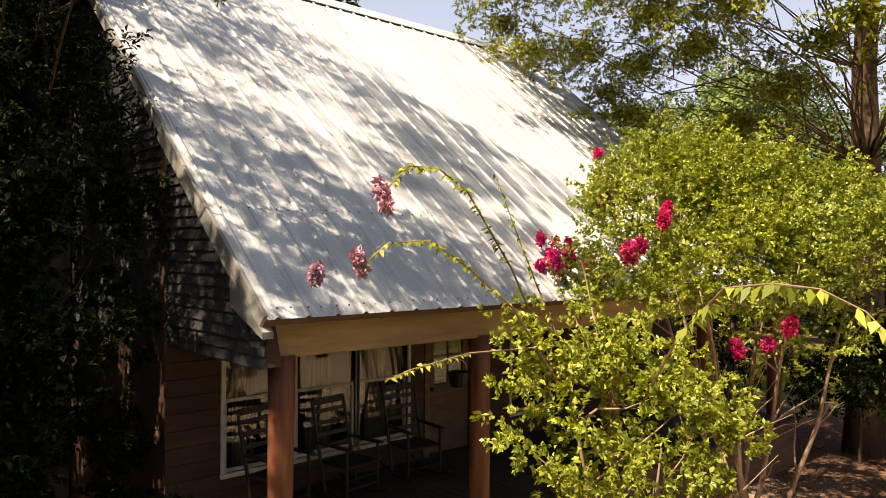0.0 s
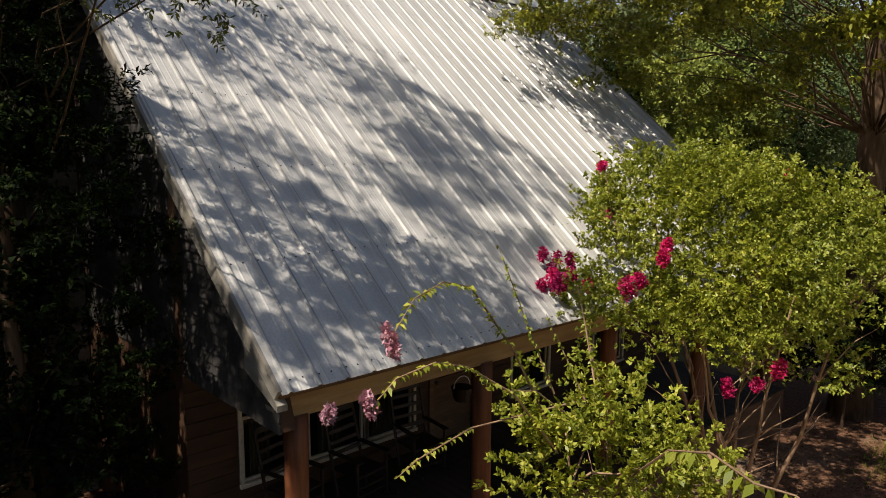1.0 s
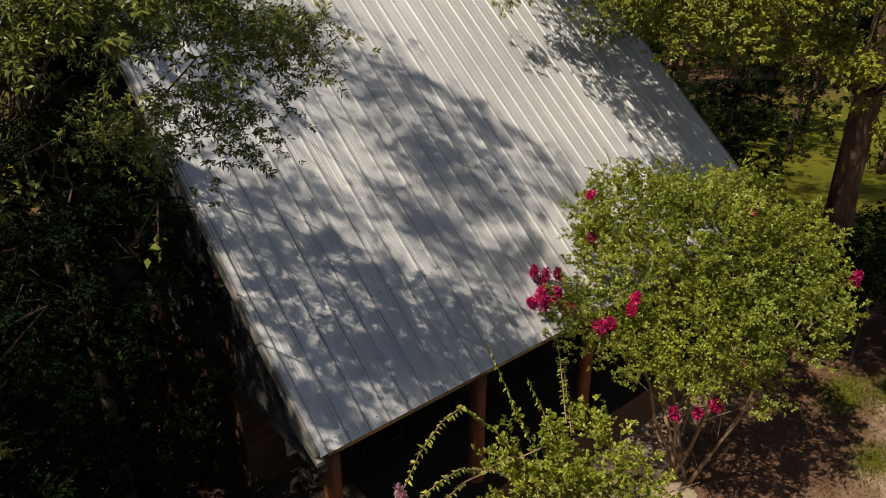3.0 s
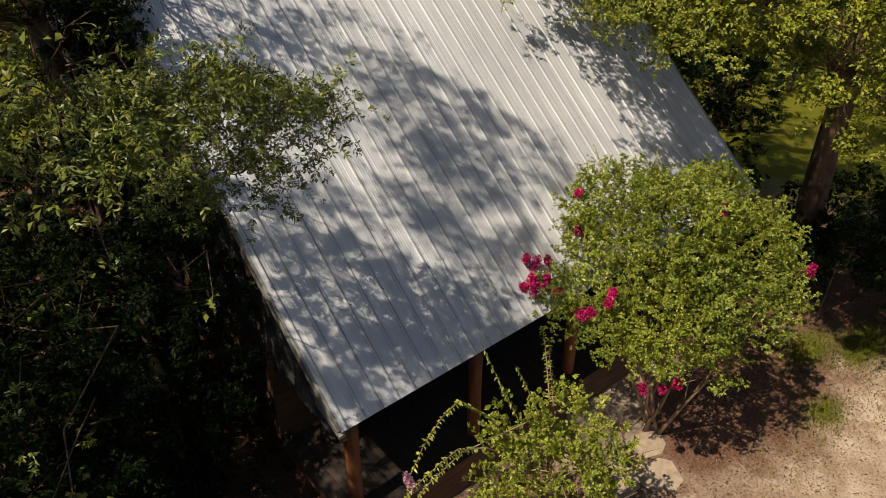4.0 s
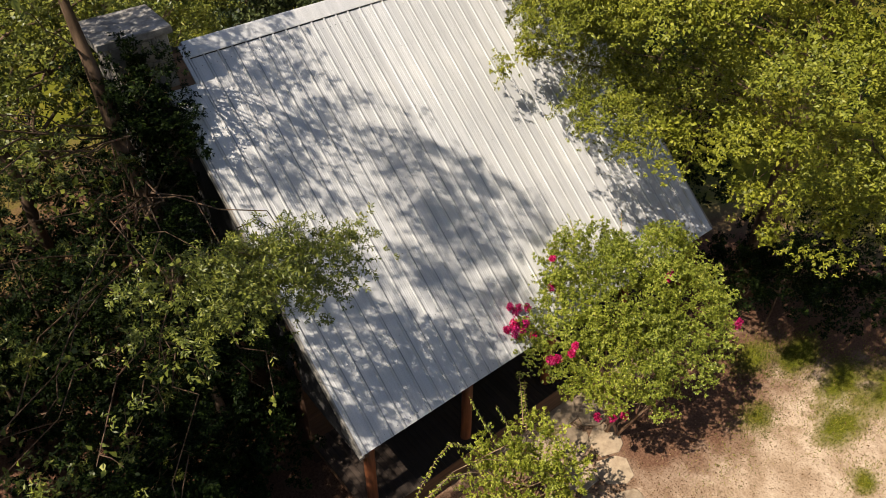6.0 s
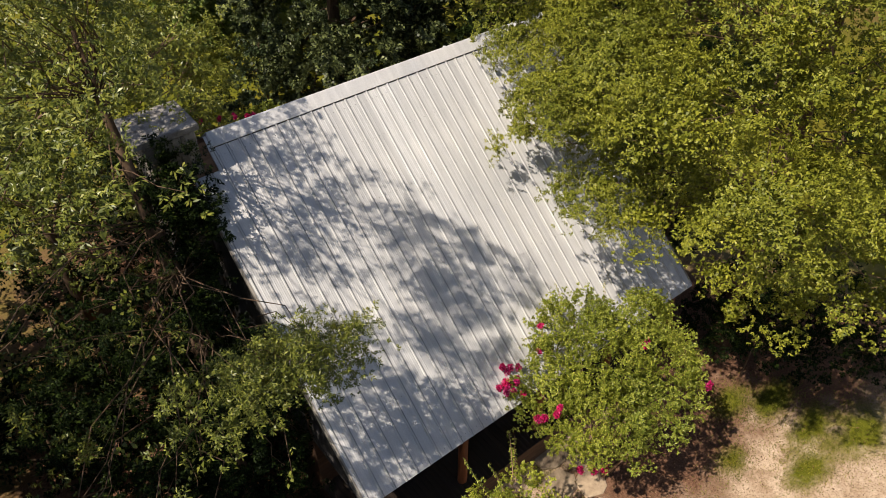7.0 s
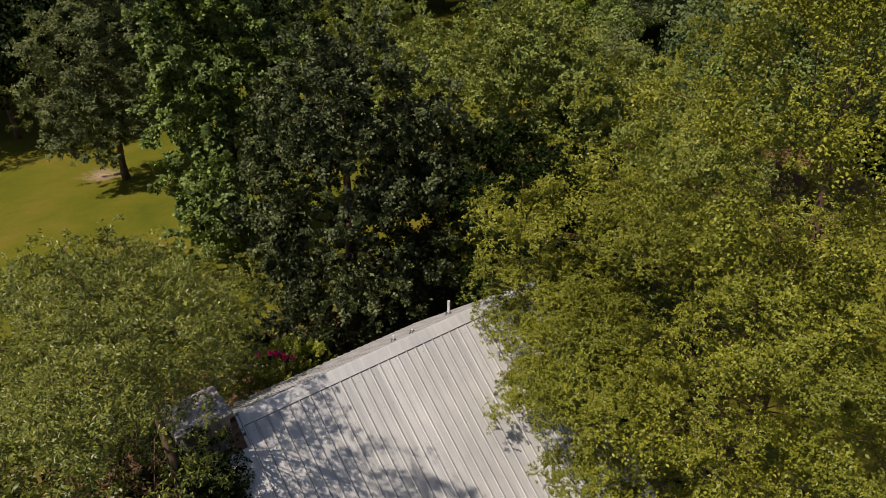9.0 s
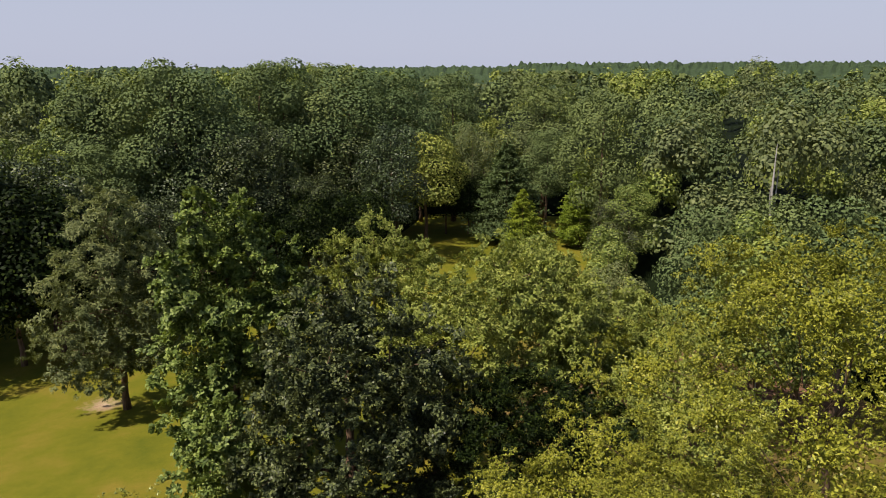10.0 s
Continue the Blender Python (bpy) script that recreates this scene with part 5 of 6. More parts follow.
def panicle(parent, at, length, r, mtl, rng, lab=""):
    """A crape myrtle flower head: a cone of crumpled petals."""
    n = 230
    s = rng.uniform(0, 1, n)
    d = unit(rng.normal(0, 1, (n, 3)))
    way = rng.normal(0, 0.3, 3) * length
    girth = r * (0.35 + 0.65 * np.sin(np.pi * np.clip(s * 0.9 + 0.08, 0, 1)))
    P = np.array(at) + d * (girth * rng.uniform(0.1, 1.18, n) ** 0.6)[:, None] + rng.normal(0, 0.05, (n, 3)) * r + (s - 0.5)[:, None] * way
    P[:, 2] += (s - 0.5) * length
    q = leaf_quads(P, unit(d + rng.normal(0, 0.5, (n, 3))), unit(rng.normal(0, 1, (n, 3))), max(0.036, 0.46 * r), max(0.032, 0.42 * r), rng, 0.4)
    link_mesh("flower_head", quads_mesh("flower_head", q), mtl, parent, lab)


def myrtle(name, at, stems, lobes, shoots, flowers, pale, label, seed, total=40000, leaf=0.052, group="", leaves=None, broad=()):
    """A many-stemmed crape myrtle with long flowering shoots; places are the world's, shifted to the base."""
    rng = np.random.default_rng(seed)
    rr = random.Random(seed)
    t = thing(name, at, label, "shrub", group)
    base = Vector(at)
    loc = lambda p: Vector(p) - base
    lob = [(l[0] - base.x, l[1] - base.y, l[2] - base.z, l[3] * 0.91, l[4] * 0.91, l[5] * 0.91, *l[6:]) for l in lobes]
    for i in range(stems):
        cx, cy, cz, rx, ry, rz = lob[i % len(lob)][:6]
        a = 2 * math.pi * i / stems
        foot = Vector((0.16 * math.cos(a), 0.16 * math.sin(a), -0.15))
        end = Vector((cx + rr.uniform(-0.5, 0.5) * rx, cy + rr.uniform(-0.5, 0.5) * ry, cz + rr.uniform(-0.2, 0.5) * rz))
        bm = bmesh.new()
        pts = bend(foot, end, -0.05, 6, rr, 0.06)
        tube(bm, pts, [0.042 - 0.034 * k / 6 for k in range(7)], 7)
        for _ in range(5):
            k = rr.randint(2, 5)
            d = Vector((rr.uniform(-0.8, 0.8), rr.uniform(-0.8, 0.8), rr.uniform(0.2, 1.0)))
            tube(bm, bend(pts[k], pts[k] + d, 0.03, 3, rr, 0.04), [0.014, 0.011, 0.008, 0.003], 5)
        part("stem", bm, PALEBARK, t, smooth=True)
    Q = [fans(lob, total, rng, fan=0.34, width=0.22, knots=9, ring=6, leaf=leaf, ratio=0.58, droop=-0.45, flat=0.8, gap=-0.28, gap_size=0.8, face=0.55, tuft=0.7, belly=0.5, rough=0.4), core(lob, 0.7, rng, leaf)]
    for pts, size, hang in [(p, 1.0, 0.35) for p in shoots] + [(p, 1.6, 1.1) for p in broad]:
        pts = [loc(p) for p in pts]
        bm = bmesh.new()
        tube(bm, pts, [0.011 - 0.008 * i / (len(pts) - 1) for i in range(len(pts))], 6)
        part("shoot", bm, PALEBARK, t)
        A = np.array(pts)
        for i in range(len(pts) - 1):
            if i == 0 and len(pts) > 3:
                continue
            n = int(46 / size * np.linalg.norm(A[i + 1] - A[i]))
            s = np.sort(rng.uniform(0, 1, n))[:, None]
            way = unit(A[i + 1] - A[i])
            across = unit(np.cross(way, [0, 0, 1.0]))
            sg = np.where(np.arange(n) % 2, 1.0, -1.0)[:, None]
            ax = unit(across * sg * 0.9 + way * 0.25 + rng.normal(0, 0.28, (n, 3)) - np.array([0, 0, hang]))
            Q.append(leaf_quads(A[i] + (A[i + 1] - A[i]) * s, ax, unit(rng.normal(0, 0.35, (n, 3)) + np.array([0, 0, 1.0])), leaf * 1.15 * size, leaf * 0.52 * size, rng))
    link_mesh("crown", quads_mesh("crown", np.concatenate(Q)), leaves or LEAF_MYRTLE, t)
    for p, ln, r in flowers:
        panicle(t, loc(p), ln, r, PETAL, rng)
    for p, ln, r in pale:
        panicle(t, loc(p), ln, r, PETAL_PALE, rng, "faded pale pink flower head")
    return t


BUSH1 = [(5.9, -0.8, 4.15, 1.4, 1.35, 1.05), (5.2, -0.45, 3.95, 0.85, 0.95, 0.75), (6.9, -1.6, 3.95, 1.1, 1.1, 0.85), (5.15, -1.8, 3.45, 1.0, 0.95, 0.8), (5.9, 0.1, 4.4, 1.1, 0.9, 0.7),
         (6.4, -2.35, 3.45, 1.0, 0.75, 0.7), (4.7, -1.35, 3.15, 0.7, 0.8, 0.55), (7.35, -0.7, 4.1, 0.95, 0.9, 0.8), (5.5, -2.1, 2.75, 0.8, 0.7, 0.4, 0.5), (4.5, 0.1, 3.28, 0.42, 0.36, 0.24, 1.2), (4.35, -0.5, 3.2, 0.4, 0.4, 0.28, 1.0)]
myrtle("crape_myrtle", (6.2, -1.25, -0.2), 7, BUSH1,
       [[(4.9, -0.6, 3.1), (4.5, 0.0, 3.4), (4.2, 0.35, 3.6)], [(7.0, -2.1, 3.4), (7.3, -2.5, 3.8), (7.4, -2.72, 3.9)], [(4.8, -2.0, 2.9), (4.55, -2.1, 2.85), (4.32, -1.96, 2.62)],
        [(5.0, 0.0, 4.0), (5.0, 0.2, 4.7), (5.0, 0.3, 5.0)], [(6.0, 0.5, 4.6), (5.95, 0.7, 5.1), (5.9, 0.8, 5.35)], [(6.9, 0.0, 4.4), (7.0, 0.2, 4.9), (7.05, 0.3, 5.15)], [(4.7, -0.3, 3.8), (4.45, -0.2, 4.3), (4.35, -0.2, 4.5)],
        [(4.6, -0.9, 3.3), (4.25, -1.1, 3.8), (4.16, -1.2, 4.0)], [(5.2, -0.3, 3.9), (4.95, 0.05, 4.2), (4.9, 0.14, 4.33)], [(6.2, -1.6, 4.4), (6.0, -1.8, 4.8), (5.9, -1.8, 4.95)]],
       [((4.36, 0.55, 3.66), 0.22, 0.08), ((4.12, 0.36, 3.55), 0.22, 0.085), ((4.0, 0.19, 3.51), 0.2, 0.08), ((4.30, 0.20, 3.58), 0.17, 0.07), ((4.55, 0.42, 3.72), 0.14, 0.06), ((4.22, 0.62, 3.80), 0.13, 0.06), ((3.95, 0.4, 3.45), 0.13, 0.06), ((4.28, 0.35, 3.42), 0.13, 0.06), ((4.42, 0.3, 3.5), 0.12, 0.055), ((4.08, 0.05, 3.62), 0.12, 0.05),
        ((4.9, 0.14, 4.33), 0.12, 0.055), ((5.0, 0.3, 4.95), 0.1, 0.05), ((3.97, -0.88, 3.63), 0.2, 0.085), ((4.05, -0.98, 3.72), 0.15, 0.07), ((4.16, -1.2, 4.0), 0.14, 0.065), ((4.26, -1.17, 4.12), 0.12, 0.055), ((7.4, -2.73, 3.95), 0.15, 0.08), ((6.44, -1.49, 4.85), 0.10, 0.05), ((6.62, -1.42, 4.85), 0.08, 0.04),
        ((4.32, -1.96, 2.65), 0.14, 0.07), ((4.5, -2.2, 2.7), 0.13, 0.065), ((4.6, -2.38, 2.9), 0.15, 0.075), ((4.25, -0.1, 3.5), 0.13, 0.06)], [],
       "large crape myrtle in magenta bloom before the porch", 21, total=108000, leaf=0.048)

myrtle("crape_myrtle", (2.5, -1.75, -0.2), 6,
       [(2.15, -1.85, 2.1, 1.0, 0.95, 0.75), (2.0, -1.5, 2.75, 0.5, 0.45, 0.4), (2.6, -2.0, 1.4, 0.9, 0.9, 0.7), (2.95, -1.6, 2.4, 0.55, 0.55, 0.5), (2.1, -2.1, 1.1, 0.8, 0.8, 0.6), (3.15, -2.1, 1.9, 0.6, 0.6, 0.45)],
       [[(1.95, -1.45, 2.7), (1.5, -1.4, 3.5), (1.0, -1.38, 4.12), (0.55, -1.55, 4.25), (0.1, -1.75, 4.22), (-0.15, -1.85, 4.05)],
        [(1.9, -1.6, 2.5), (1.3, -1.6, 3.2), (0.76, -1.6, 3.55), (0.3, -1.75, 3.72), (-0.1, -1.8, 3.70), (-0.33, -1.82, 3.55)],
        [(2.2, -1.3, 2.9), (1.95, -1.1, 3.7), (1.75, -0.95, 4.35)], [(2.4, -1.4, 2.8), (1.2, -1.2, 2.8), (0.5, -1.3, 2.75), (0.2, -1.4, 2.72)],
        [(3.0, -1.2, 2.7), (3.15, -0.9, 3.4), (3.2, -0.75, 3.75)], [(3.0, -1.3, 2.6), (3.3, -0.9, 3.0), (3.45, -0.7, 3.25)], [(2.2, -1.6, 2.7), (1.7, -1.5, 3.1), (1.3, -1.5, 3.2)], [(2.6, -1.4, 2.7), (2.5, -1.1, 3.3), (2.4, -1.0, 3.6)]],
       [], [((-0.33, -1.80, 3.58), 0.15, 0.042), ((-0.2, -1.87, 4.0), 0.16, 0.042), ((-0.53, -1.62, 3.5), 0.1, 0.035)],
       "young crape myrtle with long arching shoots before the porch", 22, total=17000, leaf=0.056, leaves=LEAF_MYRTLE_YOUNG,
       broad=[[(2.2, -2.2, 2.4), (1.5, -2.95, 3.1), (0.95, -3.55, 3.45), (0.67, -3.95, 3.5), (0.74, -4.14, 3.48), (0.81, -4.32, 3.38), (0.86, -4.46, 3.22)]])

myrtle("crape_myrtle", (5.0, 14.6, -0.3), 5, [(5.0, 14.4, 2.9, 1.3, 1.2, 0.9), (3.6, 14.5, 3.3, 1.3, 1.1, 0.9), (6.3, 14.4, 2.3, 1.0, 0.9, 0.8), (2.4, 14.2, 3.4, 1.1, 1.0, 1.0), (4.3, 14.9, 2.1, 0.9, 0.9, 0.8), (5.6, 14.3, 2.0, 0.8, 0.8, 0.8)], [],
       [((4.6, 13.6, 4.15), 0.22, 0.1), ((4.85, 13.5, 3.95), 0.2, 0.09), ((4.4, 13.7, 4.2), 0.16, 0.08), ((5.15, 13.5, 3.75), 0.16, 0.08), ((3.5, 13.9, 4.35), 0.16, 0.08), ((2.9, 13.9, 4.5), 0.14, 0.07), ((4.0, 13.8, 4.3), 0.14, 0.07)], [],
       "crape myrtle with red flower heads behind the house", 23, total=16000, leaf=0.10)

# low shrubs
def shrub(at, lobes, mtl, label, seed, total=6000, leaf=0.07):
    tree("shrub", at, lobes[0][2] * 1.2, 0.03, lobes, mtl, BARK, label, seed, total=total, fan=0.4, knots=8, ring=6, leaf=leaf, ratio=0.5, droop=-0.1, flat=0.9, gap=0.0, gap_size=0.7, category="shrub", limb=0.3)


shrub((-0.15, -0.75, -0.2), [(0, 0, 0.55, 0.55, 0.5, 0.55), (-0.6, 0.1, 0.4, 0.45, 0.45, 0.4), (0.55, 0.05, 0.4, 0.4, 0.35, 0.4)], LEAF_CEDAR_SHADE, "small dark shrub beside the log post", 31)
shrub((11.9, -1.7, -0.2), [(0, 0, 2.2, 1.0, 0.9, 0.7), (0.9, 0.3, 1.8, 0.9, 0.8, 0.7), (-0.9, -0.6, 2.6, 0.6, 0.6, 0.4), (-0.4, 0.7, 1.8, 0.8, 0.7, 0.7)], LEAF_CEDAR_SHADE, "open dark shrub with grey stems under the oak", 32, 7000)
shrub((11.6, -0.7, -0.2), [(0, 0, 1.3, 0.9, 0.8, 0.8), (0.8, 0.5, 1.1, 0.8, 0.8, 0.8)], LEAF_CEDAR_SHADE, "open dark shrub beside the house corner", 34, 7000)
shrub((14.0, -1.0, -0.2), [(0, 0, 1.6, 1.3, 1.1, 0.9), (1.1, 0.4, 1.5, 1.0, 1.0, 0.9), (-0.9, 0.9, 1.5, 0.9, 0.9, 0.8)], LEAF_CEDAR_SHADE, "open dark shrub near the oak's trunk", 35, 7000)
shrub((15.2, -2.1, -0.25), [(0, 0, 1.5, 1.2, 1.0, 0.8), (1.0, 0.5, 1.2, 1.0, 0.9, 0.8)], LEAF_CEDAR_SHADE, "open near-black shrub filling in the oak's shade", 33, 7000)

# more near-black shrubs, added to darken the ground under the oak
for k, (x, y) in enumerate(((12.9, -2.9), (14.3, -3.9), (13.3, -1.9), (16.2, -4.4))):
    shrub((x, y, -0.2), [(0, 0, 1.4, 0.9, 0.8, 0.7), (0.7, 0.3, 1.2, 0.7, 0.7, 0.6), (-0.6, 0.2, 1.6, 0.6, 0.6, 0.5)], LEAF_CEDAR_SHADE, "open near-black shrub filling in the oak's shade", 36 + k, 5000)

# ======================= trees and woods behind =======================
tree("dark_oak", (10.8, 18.6, -0.3), 14.5, 0.34,
     [(0, 0, 13.3, 2.6, 2.6, 2.2), (4.4, -0.8, 7.8, 2.2, 2.2, 2.2), (-2.2, -1.6, 11.2, 2.6, 2.5, 2.3), (2.2, -1.4, 10.8, 2.6, 2.5, 2.3), (0.2, -2.9, 8.6, 3.0, 2.4, 2.5), (-3.3, -0.4, 7.6, 2.2, 2.4, 2.6), (3.2, -0.6, 7.4, 2.3, 2.4, 2.6), (-1.6, -3.2, 5.2, 2.6, 2.0, 2.0), (1.8, -3.2, 5.2, 2.6, 2.0, 2.0),
      (0, 2.4, 10.0, 3.2, 2.4, 3.0, 0.5), (-3.4, -1.5, 4.2, 1.9, 1.9, 1.7), (3.8, -1.2, 4.6, 1.7, 1.8, 1.6), (-2.8, -2.4, 2.5, 2.0, 1.9, 1.7), (0.1, -3.1, 2.4, 2.2, 1.7, 1.7), (2.9, -2.4, 2.5, 2.0, 1.9, 1.7)],
     LEAF_DARK, BARK, "dense rounded oak with dark glossy foliage", 41, total=76000, fan=0.6, leaf=0.17, ratio=0.6, droop=0.1, flat=0.8, gap=0.1, gap_size=1.2, face=0.7, inner=5.0, rough=0.15, fold=0.15)
tree("poplar_tree", (10.9, 32.2, -1.3), 17.0, 0.3,
     [(-0.4, 0, 15.9, 1.7, 1.7, 2.2), (0.2, 0, 14.0, 2.0, 2.0, 2.2), (-2.1, -0.6, 13.4, 1.7, 1.7, 1.7), (2.2, -0.6, 13.2, 1.8, 1.8, 1.8), (3.2, -0.8, 10.8, 2.0, 2.0, 2.0), (-1.5, -1.2, 12.2, 2.4, 2.3, 2.4), (1.7, -1.0, 11.6, 2.4, 2.3, 2.4), (-2.2, -1.0, 8.6, 2.4, 2.4, 2.5), (2.2, -1.0, 8.4, 2.4, 2.4, 2.5), (0.0, -2.2, 9.0, 2.4, 2.0, 2.4), (-2.4, -1.0, 5.2, 2.3, 2.3, 2.2), (1.8, -1.6, 5.0, 2.4, 2.2, 2.2), (-1.6, -1.4, 2.6, 2.2, 2.0, 1.5), (-3.4, -4.6, 3.2, 2.0, 2.0, 1.8), (-2.6, -5.4, 6.0, 1.8, 1.8, 1.8), (1.2, -2.0, 2.0, 2.2, 2.0, 1.6)],
     LEAF_BRIGHT, BARK, "leafy poplar with broad bright green leaves", 42, total=62000, inner=3.0, fan=0.9, leaf=0.24, ratio=0.75, droop=0.15, flat=0.7, gap=0.0, gap_size=2.0, face=0.65, belly=0.5, rough=0.15, fold=0.15)
tree("pine_tree", (8.3, 48.5, -2.6), 15.5, 0.27,
     [(0, 0, 15.2, 2.4, 2.4, 1.9), (0.4, 0, 13.4, 2.8, 2.8, 1.8), (-1.6, -1.0, 11.2, 3.0, 2.8, 2.0), (1.8, -0.6, 11.0, 3.0, 2.8, 2.0), (-2.6, -0.8, 8.4, 3.2, 3.0, 2.0), (2.6, -0.8, 8.2, 3.2, 3.0, 2.0), (0, -2.2, 8.6, 3.2, 2.6, 2.0), (-1.6, -1.0, 4.0, 2.6, 2.4, 1.3, 0.8), (1.8, -0.6, 3.9, 2.4, 2.4, 1.2, 0.8), (-2.8, -0.6, 5.6, 3.0, 2.8, 1.6), (2.4, -0.6, 5.4, 3.0, 2.8, 1.6), (0, -2.0, 5.4, 3.0, 2.4, 1.6)],
     LEAF_GREY, BARK, "grey-green tree with a bare lower trunk on the lawn", 43, total=50000, fan=1.1, leaf=0.26, ratio=0.34, droop=0.2, flat=0.6, gap=-0.1, gap_size=2.4, face=0.6)
tree("oak_tree", (21.8, 21.0, -0.9), 14.6, 0.3,
     [(0, 0, 13.1, 2.4, 2.4, 1.7), (-2.4, -1.4, 11.5, 2.8, 2.6, 2.0), (2.4, -1.2, 11.5, 2.8, 2.6, 2.0), (-3.6, -1.0, 9.2, 2.6, 2.6, 2.2), (0, -2.8, 8.8, 3.0, 2.5, 2.4), (3.6, -1.0, 9.2, 2.8, 2.6, 2.2), (-3.2, -1.4, 5.6, 2.6, 2.4, 2.2), (0.4, -3.0, 6.0, 2.8, 2.4, 2.2), (3.4, -1.4, 6.0, 2.6, 2.4, 2.2), (-2.6, 2.6, 11.0, 2.4, 2.4, 1.8), (-4.4, 2.4, 9.2, 2.4, 2.4, 2.0), (3.6, 1.0, 11.6, 2.6, 2.5, 1.9), (-5.0, 1.6, 7.4, 2.2, 2.2, 2.0)],
     LEAF_OAK_FAR, BARK, "yellow-green oak beyond the metal roof", 44, total=82000, inner=1.2, fan=1.0, leaf=0.2, ratio=0.45, droop=0.1, flat=0.7, gap=-0.02, gap_size=1.8, face=0.6, rough=0.15, fold=0.15)
# near-black leaf colour makes the gap behind the house read as shade
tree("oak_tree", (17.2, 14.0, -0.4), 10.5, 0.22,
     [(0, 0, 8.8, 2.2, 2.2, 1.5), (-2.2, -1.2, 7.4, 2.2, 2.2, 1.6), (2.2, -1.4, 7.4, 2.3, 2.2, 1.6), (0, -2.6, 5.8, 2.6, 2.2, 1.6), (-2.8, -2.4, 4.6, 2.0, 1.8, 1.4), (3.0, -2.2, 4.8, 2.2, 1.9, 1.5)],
     LEAF_CEDAR_SHADE, BARK, "oak in near-black leaf, filling a shaded gap behind the house", 46, total=40000, fan=0.9, leaf=0.17, ratio=0.45, droop=0.1, flat=0.7, gap=0.05, gap_size=1.7, face=0.6, limb=0.15)
for k, (x, y, h) in enumerate(((24.6, 11.6, 10.2), (30.6, 16.6, 9.8), (33.5, 22.5, 9.0))):
    tree("oak_tree", (x, y, -0.8), h, 0.2,
         [(0, 0, h * 0.84, 2.3, 2.3, 1.6), (-2.4, -0.8, h * 0.7, 2.3, 2.2, 1.6), (2.3, -1.0, h * 0.68, 2.4, 2.2, 1.6), (0.2, 2.2, h * 0.66, 2.3, 2.1, 1.5), (-0.4, -2.6, h * 0.5, 2.4, 2.0, 1.5), (-3.0, 1.2, h * 0.46, 2.0, 1.8, 1.4)],
         LEAF_OAK_FAR, BARK, "yellow-green oak in the thicket past the house", 146 + k, total=26000, fan=1.0, leaf=0.2, ratio=0.45, droop=0.1, flat=0.7, gap=-0.02, gap_size=1.8, face=0.6, limb=0.15)
tree("young_oak", (25.3, 39.6, -1.9), 13.8, 0.22,
     [(0, 0, 11.8, 1.7, 1.7, 2.0), (-2.3, 0.6, 9.8, 2.3, 2.1, 2.2), (2.3, -1.4, 9.6, 2.3, 2.1, 2.2), (0, -0.8, 9.2, 2.2, 2.0, 2.2), (0, -1.4, 6.0, 3.0, 2.4, 2.6), (-1.8, -0.8, 4.0, 2.2, 2.0, 2.0), (2.0, -0.8, 4.0, 2.2, 2.0, 2.0), (-4.4, -2.4, 8.6, 2.3, 2.2, 2.2), (-3.2, -4.4, 10.2, 2.2, 2.1, 1.9), (-4.6, -4.6, 6.4, 2.3, 2.2, 2.2), (2.6, -4.0, 7.2, 2.3, 2.2, 2.0)],
     LEAF_OAK_FAR, BARK, "slender yellow-green oak at the lawn's edge", 45, total=48000, inner=1.2, fan=1.0, leaf=0.22, ratio=0.45, droop=-0.2, flat=0.9, gap_size=2.2, face=0.6)


def wood_tree(seed, height, width, leaf_mat):
    """One forest tree at the world's origin, to be copied: a heap of rounded boughs, leafy well down the trunk."""
    rr = random.Random(seed)
    lobes = []
    n = 13
    for i in range(n):
        s = (i + 0.5) / n
        w = width * (0.42 + 0.72 * math.sin(math.pi * (0.16 + 0.74 * s)) - 0.18 * s)
        a = i * 2.4 + rr.uniform(-0.4, 0.4)
        d, r = 0.55 * w, w * rr.uniform(0.44, 0.66)
        lobes.append((d * math.cos(a), d * math.sin(a), height * (0.36 + 0.58 * s), r, r, r * rr.uniform(0.75, 1.0)))
    return tree("forest_tree", (0, 0, 0), height, 0.011 * height + 0.05, lobes, leaf_mat, BARK, "tall leafy tree at the edge of the wood", seed,
                total=9600, inner=0.2, far=True, leaf=0.28, group="trees of the wood", limbs=False)


